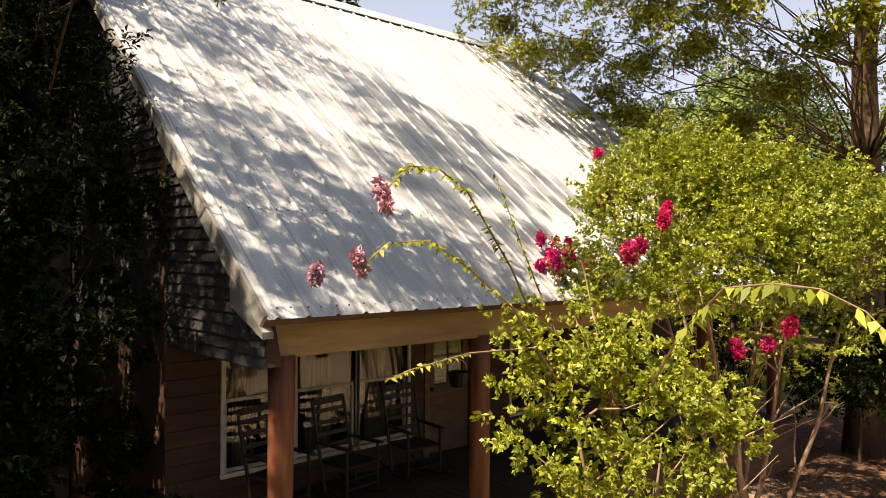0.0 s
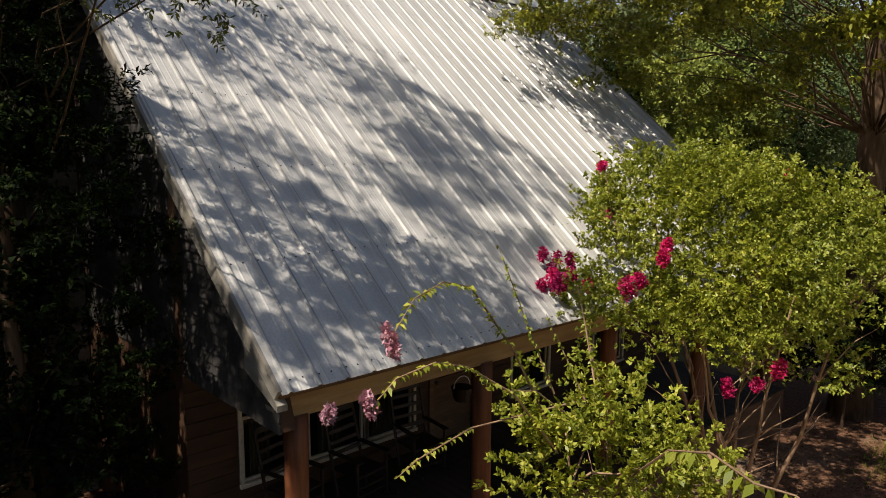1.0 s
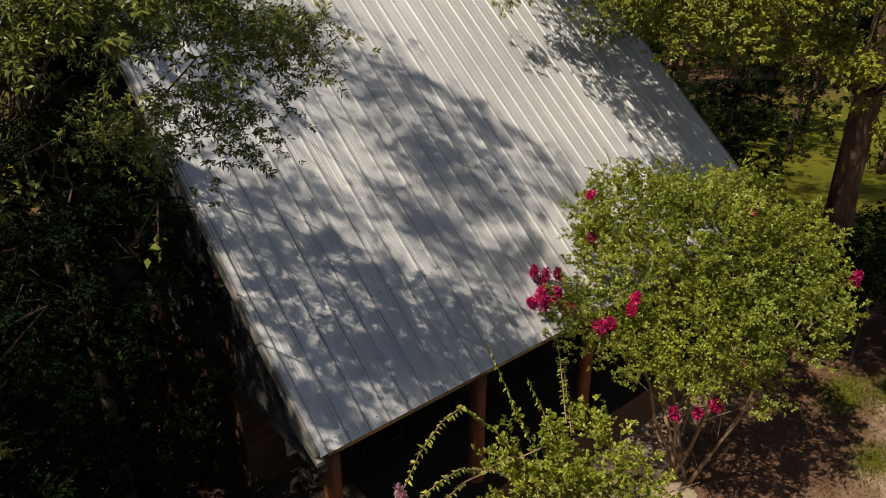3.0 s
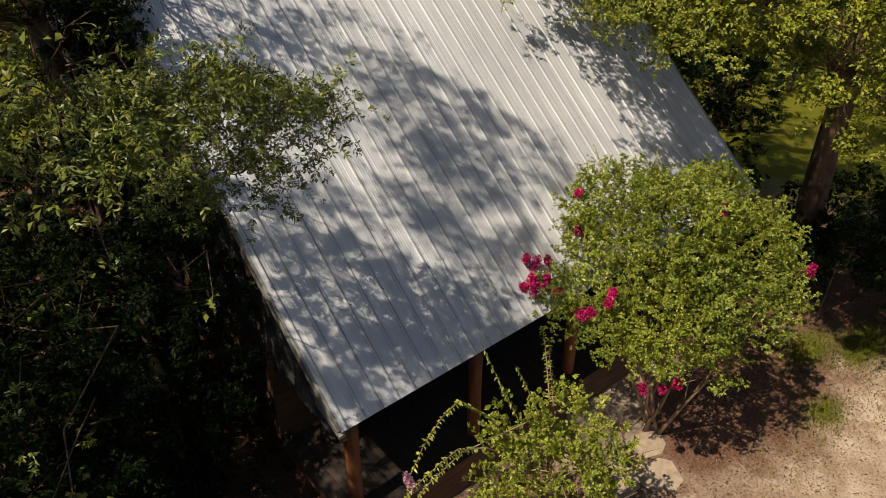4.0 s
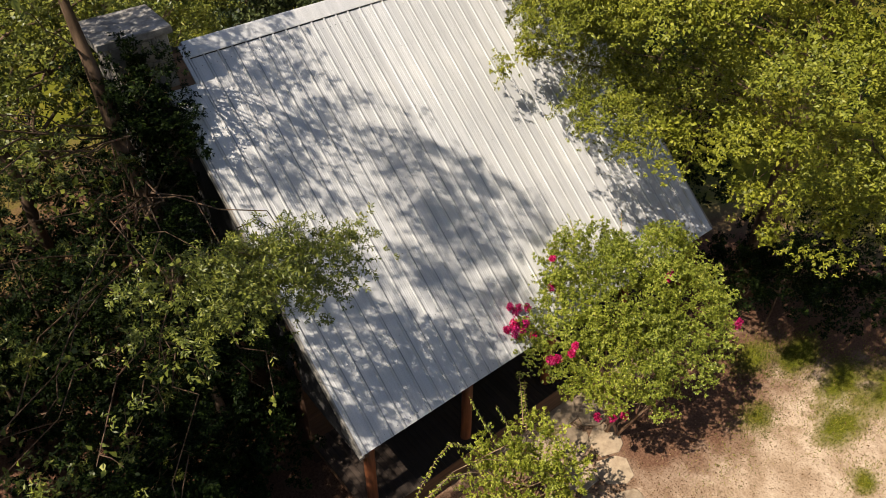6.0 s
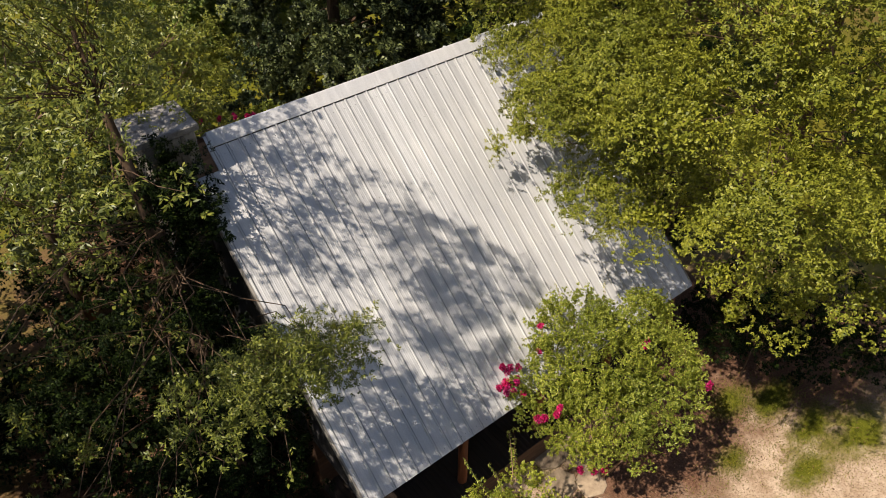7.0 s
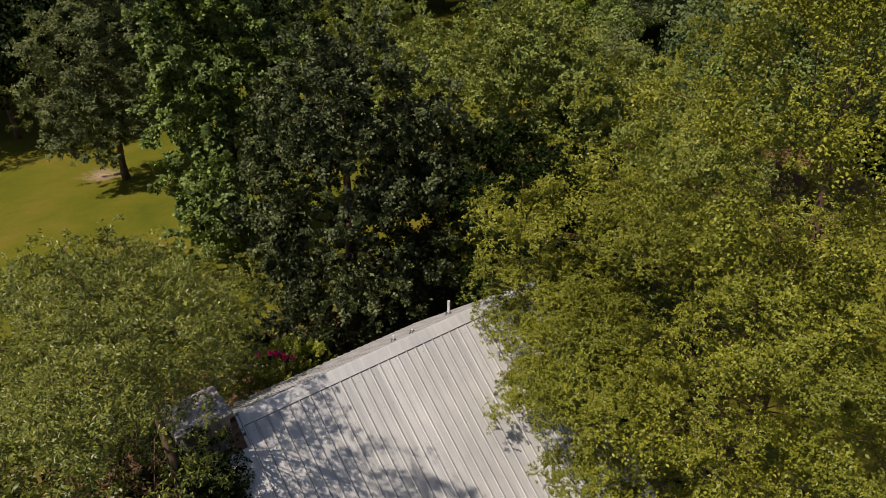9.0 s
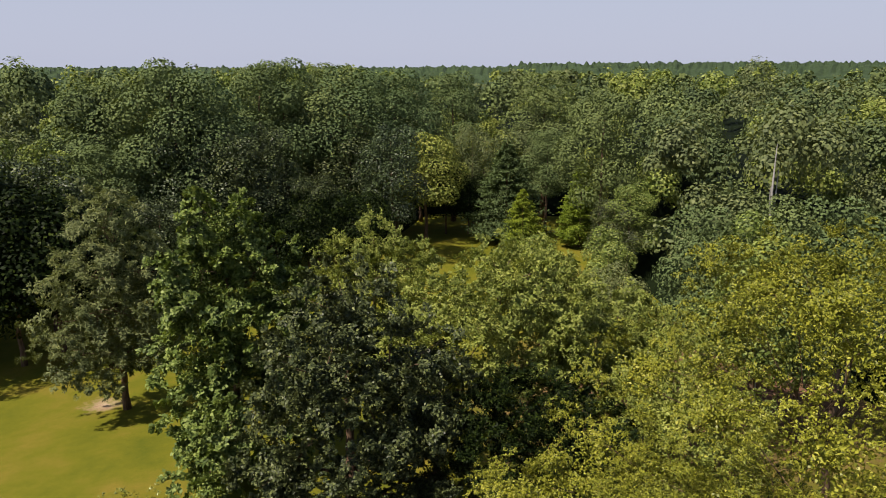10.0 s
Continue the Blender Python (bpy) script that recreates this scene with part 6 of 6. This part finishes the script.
def conifer_tree(seed, height, width, leaf_mat, label):
    """A pointed conifer at the world's origin: whorls of flat boughs that shorten towards the tip."""
    rng = np.random.default_rng(seed)
    t = thing("conifer", (0, 0, 0), label, "tree", "young conifers")
    bm = bmesh.new()
    tube(bm, [(0, 0, -0.2), (0.03, 0, height * 0.5), (0, 0.02, height)], [0.018 * height, 0.01 * height, 0.01], 8)
    part("trunk", bm, BARK, t, smooth=True)
    boughs = int(34 * height)
    s = rng.uniform(0.0, 1.0, boughs) ** 1.35
    a = rng.uniform(0, 2 * math.pi, boughs)
    reach = width * (1.0 - s) ** 0.85 * rng.uniform(0.7, 1.12, boughs) * (0.6 + 0.4 * np.minimum(1, s / 0.12)) + 0.12
    sprays = 34
    u = np.sqrt(rng.uniform(0.06, 1.0, (boughs, sprays)))
    way = np.stack([np.cos(a), np.sin(a)], 1)
    P = np.zeros((boughs, sprays, 3))
    P[:, :, :2] = way[:, None] * (u * reach[:, None])[:, :, None] + rng.normal(0, 0.08, (boughs, sprays, 2)) * reach[:, None, None] * 1.3
    P[:, :, 2] = (height * (0.05 + 0.93 * s))[:, None] + (0.42 * u - 0.34 * u ** 2) * reach[:, None] * 0.7 + rng.normal(0, 0.05, (boughs, sprays))
    out = np.concatenate([way, np.full((boughs, 1), 0.35)], 1)
    axis = unit(out[:, None] + rng.normal(0, 0.5, (boughs, sprays, 3)))
    face = unit(out[:, None] * 0.5 + np.array([0, 0, 0.8]) + rng.normal(0, 0.22, (boughs, sprays, 3)))
    q = leaf_quads(P.reshape(-1, 3), axis.reshape(-1, 3), face.reshape(-1, 3), 0.032 * height, 0.014 * height, rng)
    link_mesh("crown", quads_mesh("crown", q), leaf_mat, t)
    return t


EYE_X, EYE_Y = -3.5, -7.2


def spot_at(bearing, dist):
    """A place on the ground by bearing (degrees clockwise from y) and distance from the front yard."""
    a = radians(bearing)
    x, y = EYE_X + dist * math.sin(a), EYE_Y + dist * math.cos(a)
    return x, y, ground_z(x, y) - 0.1


def edge(b):
    """Distance of the wood's edge by bearing."""
    pts = [(-40, 70), (0, 80), (16, 84), (20, 88), (33, 96), (36, 118), (48.5, 116), (51, 82), (57, 60), (64, 54), (75, 44), (110, 36)]
    for (a, da), (c, dc) in zip(pts, pts[1:]):
        if a <= b <= c:
            return da + (dc - da) * (b - a) / (c - a)
    return 80.0


rr = random.Random(77)
kinds = [wood_tree(51, 22.0, 4.6, LEAF_FOREST), wood_tree(52, 19.0, 5.0, LEAF_GREY), wood_tree(53, 20.0, 4.2, LEAF_BRIGHT), wood_tree(54, 17.0, 4.6, LEAF_OAK_FAR), wood_tree(55, 20.0, 4.8, LEAF_DARK)]
used = [False] * 5
rows_w = []
b = 0.0
for row in range(2):
    b = (3.0, 4.5)[row]
    while b < 72:
        d = edge(b) + row * 9.0 + rr.uniform(-2.5, 2.5)
        rows_w.append((b, d, row))
        b += math.degrees(8.2 / d) * rr.uniform(0.6, 1.45)
for b, d, row in rows_w:
    k = rr.choices(range(5), (2, 0, 1, 0, 6) if b < 33 else (5, 3, 2, 2, 2))[0]
    h = {0: 0.86, 1: 1.02, 2: 1.12}[row] * rr.uniform(0.76, 1.16)
    if 45 < b:
        h *= 0.80
    if b > 56:
        h *= 0.86
    h = min(h, 1.06)
    if 60.0 < b < 63.8:
        h *= 0.76
    if 34.0 < b < 49.5:
        d = max(d, 116.0)
    x, y, z = spot_at(b, d)
    m = Matrix.Translation((x, y, z)) @ Matrix.Rotation(rr.uniform(0, 6.28), 4, "Z") @ Matrix.Diagonal((h * rr.uniform(0.85, 1.45), h * rr.uniform(0.85, 1.45), h, 1))
    if not used[k]:
        used[k] = True
        kinds[k].matrix_basis = m
    else:
        c = copy_thing(kinds[k], Matrix.Identity(4))
        c.matrix_basis = m

# near-black trees added to stand for the shade under the wood's edge
under = wood_tree(56, 12.0, 4.6, LEAF_CEDAR_SHADE)
tagged(under, "near-black tree standing for the shade under the wood's edge", "tree", "dark evergreens of the wood")
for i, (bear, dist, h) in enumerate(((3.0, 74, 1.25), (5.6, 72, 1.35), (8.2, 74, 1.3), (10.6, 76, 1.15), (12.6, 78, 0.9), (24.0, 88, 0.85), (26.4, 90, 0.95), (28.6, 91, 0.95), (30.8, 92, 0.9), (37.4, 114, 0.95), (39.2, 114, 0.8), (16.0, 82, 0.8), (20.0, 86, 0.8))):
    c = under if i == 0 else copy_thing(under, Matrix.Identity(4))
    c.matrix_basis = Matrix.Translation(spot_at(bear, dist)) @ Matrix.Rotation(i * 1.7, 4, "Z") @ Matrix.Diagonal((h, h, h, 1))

# unseen trees added to shade the wood's edge; others before the dead tree
for bx, by, h in ((-4.0, 66.0, 1.3), (-10.0, 65.0, 1.35), (-7.0, 71.0, 1.3), (-14.0, 68.0, 1.35), (-1.5, 73.0, 1.25), (-4.0, 78.0, 1.3), (38.2, 34.2, 0.62), (37.6, 26.6, 0.58), (42.6, 31.0, 0.66), (40.8, 16.2, 0.78), (43.5, 13.6, 0.80), (40.0, 20.4, 0.74), (38.6, 15.6, 0.82),
                  # unseen trees behind the camera, added to darken the porch
                  (-6.0, -21.0, 0.65), (0.5, -22.5, 0.7), (6.5, -21.0, 0.62), (12.5, -22.0, 0.7), (19.0, -20.0, 0.65)):
    c = copy_thing(kinds[rr.randint(0, 2)], Matrix.Identity(4))
    c.matrix_basis = Matrix.Translation((bx, by, ground_z(bx, by) - 0.1)) @ Matrix.Rotation(rr.uniform(0, 6.28), 4, "Z") @ Matrix.Diagonal((h, h, h, 1))

for bear, dist, h in ((17.2, 94, 1.26), (14.9, 98, 1.2), (12.0, 101, 1.16), (18.6, 97, 1.18), (23.4, 106, 1.25), (25.1, 108, 1.27), (28.6, 110, 1.24), (30.0, 108, 1.22), (33.5, 112, 1.2), (38.0, 124, 1.18), (45.0, 124, 1.18), (49.5, 100, 1.08)):
    x, y, z = spot_at(bear, dist)
    c = copy_thing(kinds[0], Matrix.Identity(4))
    c.matrix_basis = Matrix.Translation((x, y, z)) @ Matrix.Rotation(rr.uniform(0, 6.28), 4, "Z") @ Matrix.Diagonal((h * rr.uniform(1.0, 1.3), h * rr.uniform(1.0, 1.3), h, 1))

for bear, dist, height, width, mtl, lab in ((48.0, 107, 13.0, 3.9, LEAF_CONIFER, "bright young conifer at the wood's edge"), (43.5, 104, 9.0, 4.0, LEAF_CONIFER, "bright young conifer at the wood's edge"), (42.2, 109, 15.4, 7.0, LEAF_FOREST, "broad dark green conifer at the lawn's far end")):
    conifer_tree(int(bear), height, width, mtl, lab).matrix_basis = Matrix.Translation(spot_at(bear, dist))
x, y, z = spot_at(35.8, 109)
c = copy_thing(kinds[3], Matrix.Identity(4))
c.matrix_basis = Matrix.Translation((x, y, z)) @ Matrix.Diagonal((1.25, 1.25, 1.0, 1))

# a bleached dead trunk among the trees
x, y, z = spot_at(61.8, 54)
k = (17.8 - z) / 18.8
t = thing("dead_tree", (x, y, z), "bleached dead tree with two bare trunks", "tree")
for name, pts, radii in (("trunk", ((0, 0, -0.2), (0.1, 0, 6), (0.0, 0.1, 12), (-0.15, 0.1, 16), (-0.1, 0.1, 18.8)), (0.2, 0.15, 0.1, 0.07, 0.025)),
                         ("branch", ((0.03, 0.05, 10.5), (0.36, 0.1, 13), (0.38, 0.1, 15.5), (0.44, 0.1, 17.4)), (0.07, 0.055, 0.045, 0.018)),
                         ("branch", ((-0.1, 0.1, 14.5), (-0.5, 0.0, 15.3), (-0.6, 0, 16.1)), (0.06, 0.05, 0.02))):
    bm = bmesh.new()
    tube(bm, [(px, py, pz * k) for px, py, pz in pts], list(radii), 8, 0.1, rr)
    part(name, bm, SNAG, t)


# woods past the first rows: clumps of leaves on many small crowns
def far_woods():
    rng = np.random.default_rng(91)
    C = []
    r = 96.0
    while r < 460:
        n = int(math.radians(80) * r / (10.5 + (r - 96) * 0.012))
        bb = rng.uniform(-4, 76, n)
        dd = r + rng.uniform(-4, 4, n)
        ok = dd > np.array([edge(v) + 15 for v in bb])
        C.append(np.stack([EYE_X + dd * np.sin(np.radians(bb)), EYE_Y + dd * np.cos(np.radians(bb)), np.clip(rng.normal(16.4, 4.6, n), 7.0, 21.5), dd], 1)[ok])
        r += 10.5 + (r - 96) * 0.03
    for b0, b1, extra in ((40, 76, 8),):
        for dd in np.arange(66, 112, 8.0):
            n = int(math.radians(b1 - b0) * dd / 8.5)
            bb = rng.uniform(b0, b1, n)
            ok = dd > np.array([edge(v) + extra - 4 for v in bb])
            C.append(np.stack([EYE_X + dd * np.sin(np.radians(bb)), EYE_Y + dd * np.cos(np.radians(bb)), rng.uniform(9.5, 19.5, n), np.full(n, dd)], 1)[ok])
    C = np.concatenate(C)
    # every crown is a heap of rounded lobes
    lobes = 9
    way = unit(rng.normal(0, 1, (len(C), lobes, 3)))
    way[:, :, 2] = np.abs(way[:, :, 2])
    wide = rng.uniform(0.7, 1.4, (len(C), 1, 1))
    L = C[:, None, :3] + way * np.array([3.0, 3.0, 4.6]) * wide * rng.uniform(0.6, 1.0, (len(C), lobes, 1))
    R = (1.9 * wide[:, :, 0] * rng.uniform(0.7, 1.3, (len(C), lobes))).reshape(-1)
    far = np.repeat(C[:, 3], lobes)
    L = L.reshape(-1, 3)
    per = np.where(far < 125, 250, np.where(far < 180, 100, np.where(far < 260, 40, 10)))
    idx = np.repeat(np.arange(len(L)), per)
    d = unit(rng.normal(0, 1, (len(idx), 3)))
    d[:, 2] = np.abs(d[:, 2]) * 1.2 - 0.35
    P = L[idx] + d * R[idx][:, None] * np.array([1.0, 1.0, 1.15]) * rng.uniform(0.75, 1.08, (len(idx), 1))
    P[:, 2] -= 5.2
    face = unit(d + np.array([0, 0, 0.3]) + rng.normal(0, 0.28, d.shape))
    ax = unit(np.cross(face, rng.normal(0, 1, d.shape)))
    size = np.where(far[idx] < 125, 0.38, np.where(far[idx] < 180, 0.6, np.where(far[idx] < 260, 0.95, 1.6)))
    q = leaf_quads(P, ax, face, 1.0, 0.8, rng, 0.1, 0.5, 0.1)
    mid = q.mean(1, keepdims=True)
    q = mid + (q - mid) * size[:, None, None] * 1.05
    kind_of = rng.choice(4, len(C), p=(0.4, 0.25, 0.2, 0.15))[idx // lobes]
    for k, (mtl, lab) in enumerate(((LEAF_FAR, "deep mixed green woods stretching to the horizon"), (LEAF_GREY, "grey-green crowns among the far woods"), (LEAF_BRIGHT, "fresh green crowns among the far woods"), (LEAF_OAK_FAR, "yellow-green crowns among the far woods"))):
        tagged(link_mesh("far_woods", quads_mesh("far_woods", q[kind_of == k]), mtl), lab, "woods", kind="stuff")


far_woods()


# wooded hills on the skyline, and a near-black sheet for shade between the crowns
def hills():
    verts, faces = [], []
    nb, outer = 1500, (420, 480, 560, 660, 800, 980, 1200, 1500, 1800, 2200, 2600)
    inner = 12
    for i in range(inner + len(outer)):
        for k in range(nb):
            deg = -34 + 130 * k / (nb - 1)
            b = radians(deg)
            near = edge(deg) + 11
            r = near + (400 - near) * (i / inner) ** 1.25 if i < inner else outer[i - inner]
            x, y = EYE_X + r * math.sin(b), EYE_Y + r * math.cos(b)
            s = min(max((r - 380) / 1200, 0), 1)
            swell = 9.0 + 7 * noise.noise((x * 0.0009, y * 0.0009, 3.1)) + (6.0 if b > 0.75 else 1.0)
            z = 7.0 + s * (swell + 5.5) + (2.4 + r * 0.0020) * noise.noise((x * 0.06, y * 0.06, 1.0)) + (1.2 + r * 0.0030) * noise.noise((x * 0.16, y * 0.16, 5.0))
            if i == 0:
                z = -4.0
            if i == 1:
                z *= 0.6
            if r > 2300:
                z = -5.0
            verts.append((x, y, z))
    for name, r0, r1, mtl, lab, cat in (("woodland_canopy", 0, inner, CANOPY_SHADE, "near-black sheet standing for the shade between the far crowns", "woods"), ("far_hills", inner, inner + len(outer) - 1, HILL, "low wooded hills on the hazy horizon", "hills")):
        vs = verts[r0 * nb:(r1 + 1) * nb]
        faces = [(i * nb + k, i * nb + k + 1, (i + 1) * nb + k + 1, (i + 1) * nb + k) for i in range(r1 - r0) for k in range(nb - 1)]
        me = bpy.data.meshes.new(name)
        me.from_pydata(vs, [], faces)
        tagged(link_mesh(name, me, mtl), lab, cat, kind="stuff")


hills()

# ======================= yard things =======================
# iron fence behind the house
fence = thing("fence", (4.2, 16.0, -0.3), "black iron picket fence in the back yard", "fence")
for i in range(4):
    part("post", boxes(((i * 1.8 - 0.03, -0.03, 0), (i * 1.8 + 0.03, 0.03, 1.4))), IRON, fence)
for i in range(3):
    for z in (0.2, 1.2):
        part("rail", boxes(((i * 1.8 + 0.031, -0.012, z), (i * 1.8 + 1.769, 0.012, z + 0.03))), IRON, fence)
    for k in range(1, 13):
        x = i * 1.8 + k * 1.8 / 13
        part("picket", boxes(((x - 0.009, -0.009, 0.08), (x + 0.009, 0.009, 1.36))), IRON, fence)

# flagstone path to the porch
path = thing("stone_path", (5.2, -0.9, -0.2), "irregular pale flagstones leading to the porch", "path", kind="structure")
rr = random.Random(8)
for cx, cy, rx, ry in ((0.3, 0.8, 0.5, 0.45), (0.98, 0.35, 0.44, 0.5), (-0.1, -0.02, 0.52, 0.44), (0.66, -0.5, 0.5, 0.42), (-0.62, -0.75, 0.5, 0.42), (0.18, -1.2, 0.52, 0.42), (-1.05, -1.5, 0.5, 0.42), (-0.2, -1.95, 0.5, 0.38)):
    bm = bmesh.new()
    n = 7
    top = []
    for k in range(n):
        a = 2 * math.pi * k / n + rr.uniform(-0.25, 0.25)
        q = rr.uniform(0.82, 1.12)
        top.append((cx + rx * q * math.cos(a), cy + ry * q * math.sin(a)))
    up = [bm.verts.new((x, y, 0.045)) for x, y in top]
    dn = [bm.verts.new((x, y, -0.06)) for x, y in top]
    bm.faces.new(up)
    for k in range(n):
        bm.faces.new((dn[k], dn[(k + 1) % n], up[(k + 1) % n], up[k]))
    bmesh.ops.bevel(bm, geom=[e for e in bm.edges if all(v.co.z > 0 for v in e.verts)], offset=0.015, segments=1, affect="EDGES")
    part("flagstone", bm, FLAG, path)

# fallen leaves and thin grass
rng = np.random.default_rng(5)
n = 15000
P = np.stack([rng.uniform(-2, 15, n), rng.uniform(-8, 1.0, n), np.zeros(n)], 1)
keep = rng.uniform(0, 1, n) < np.clip(1.15 - 0.5 * np.hypot((P[:, 0] - 7.5) / 3.2, (P[:, 1] + 1.6) / 1.6), 0.26, 1)
P = P[keep]
P[:, 2] = [ground_z(x, y) + 0.012 for x, y in P[:, :2]]
ax = rng.normal(0, 1, P.shape)
ax[:, 2] *= 0.12
q = leaf_quads(P, unit(ax), unit(rng.normal(0, 0.3, P.shape) + np.array([0, 0, 1.0])), 0.055, 0.028, rng)
tagged(link_mesh("fallen_leaves", quads_mesh("fallen_leaves", q), LITTER), "scattered dry brown leaves on the soil", "leaves", kind="stuff")
Q = []
for cx, cy, sx, sy, n in ((9.25, -3.28, 0.7, 0.5, 1300), (10.65, -4.65, 1.2, 0.6, 1900), (10.9, -2.1, 1.1, 0.6, 1900), (11.8, -2.8, 1.3, 0.6, 2400), (11.9, -4.0, 1.6, 0.8, 2200), (13.0, -5.0, 2.2, 1.1, 2400), (9.65, -5.8, 0.6, 0.4, 700), (5.1, -0.7, 0.5, 0.8, 700), (3.9, -2.2, 0.7, 0.9, 900), (7.4, -3.6, 1.6, 0.8, 500)):
    P = np.stack([rng.normal(cx, sx * 0.55, n), rng.normal(cy, sy * 0.55, n), np.zeros(n)], 1)
    P[:, 2] = [ground_z(x, y) for x, y in P[:, :2]]
    up = unit(rng.normal(0, 0.5, P.shape) + np.array([0, 0, 1.0]))
    Q.append(leaf_quads(P, up, unit(rng.normal(0, 1, P.shape)), 0.085, 0.013, rng, 0.3))
tagged(link_mesh("grass", quads_mesh("grass", np.concatenate(Q)), GRASSBLADE), "thin yellowed grass tufts on sandy soil", "grass", kind="stuff")

# ======================= gable shingles =======================
shingle_meshes = []
for w in (0.17, 0.21, 0.26, 0.31):
    me = bpy.data.meshes.new("shingle")
    bm = bmesh.new()
    pts = [(0, 0, 0), (0, w, 0), (0, w, 0.15), (0, 0, 0.15)]
    a = [bm.verts.new((-0.036 if z == 0 else -0.004, y + 0.002, z)) for _, y, z in pts]
    c = [bm.verts.new((0.0, y + 0.002, z)) for _, y, z in pts]
    bm.faces.new(a[::-1])
    for i in range(4):
        bm.faces.new((a[i], a[(i + 1) % 4], c[(i + 1) % 4], c[i]))
    bmesh.ops.recalc_face_normals(bm, faces=bm.faces[:])
    bm.to_mesh(me)
    bm.free()
    me.materials.append(SHINGLE)
    shingle_meshes.append((w, me))
rr = random.Random(33)
spare, made = [], 0
z, row = 2.60, 0
while z < RIDGE_Z - 0.5:
    y = max(0.17, (z + 0.15 - EAVE + 0.26) / RISE)
    y_end = min(5.9, 2 * RIDGE_Y - y)
    while y < y_end - 0.1:
        w, me = rr.choice(shingle_meshes)
        if made < 300 and y < 3.4:
            ob = new("shingle", me)
            ob.parent = gable_left
            ob.location = (0.098, y, z + rr.uniform(-0.006, 0.006))
            made += 1
        else:
            spare.append((y, z + rr.uniform(-0.006, 0.006), w))
        y += w + 0.004
    z += 0.115
verts, faces = [], []
for y, z, w in spare:
    k = len(verts)
    verts += [(0.072, y, z), (0.072, y + w - 0.006, z), (0.094, y + w - 0.006, z + 0.19), (0.094, y, z + 0.19), (0.098, y, z), (0.098, y + w - 0.006, z)]
    faces += [(k, k + 3, k + 2, k + 1), (k, k + 1, k + 5, k + 4)]
me = bpy.data.meshes.new("shingles")
me.from_pydata(verts, [], faces)
tagged(link_mesh("upper_shingles", me, SHINGLE, gable_left), kind="stuff")
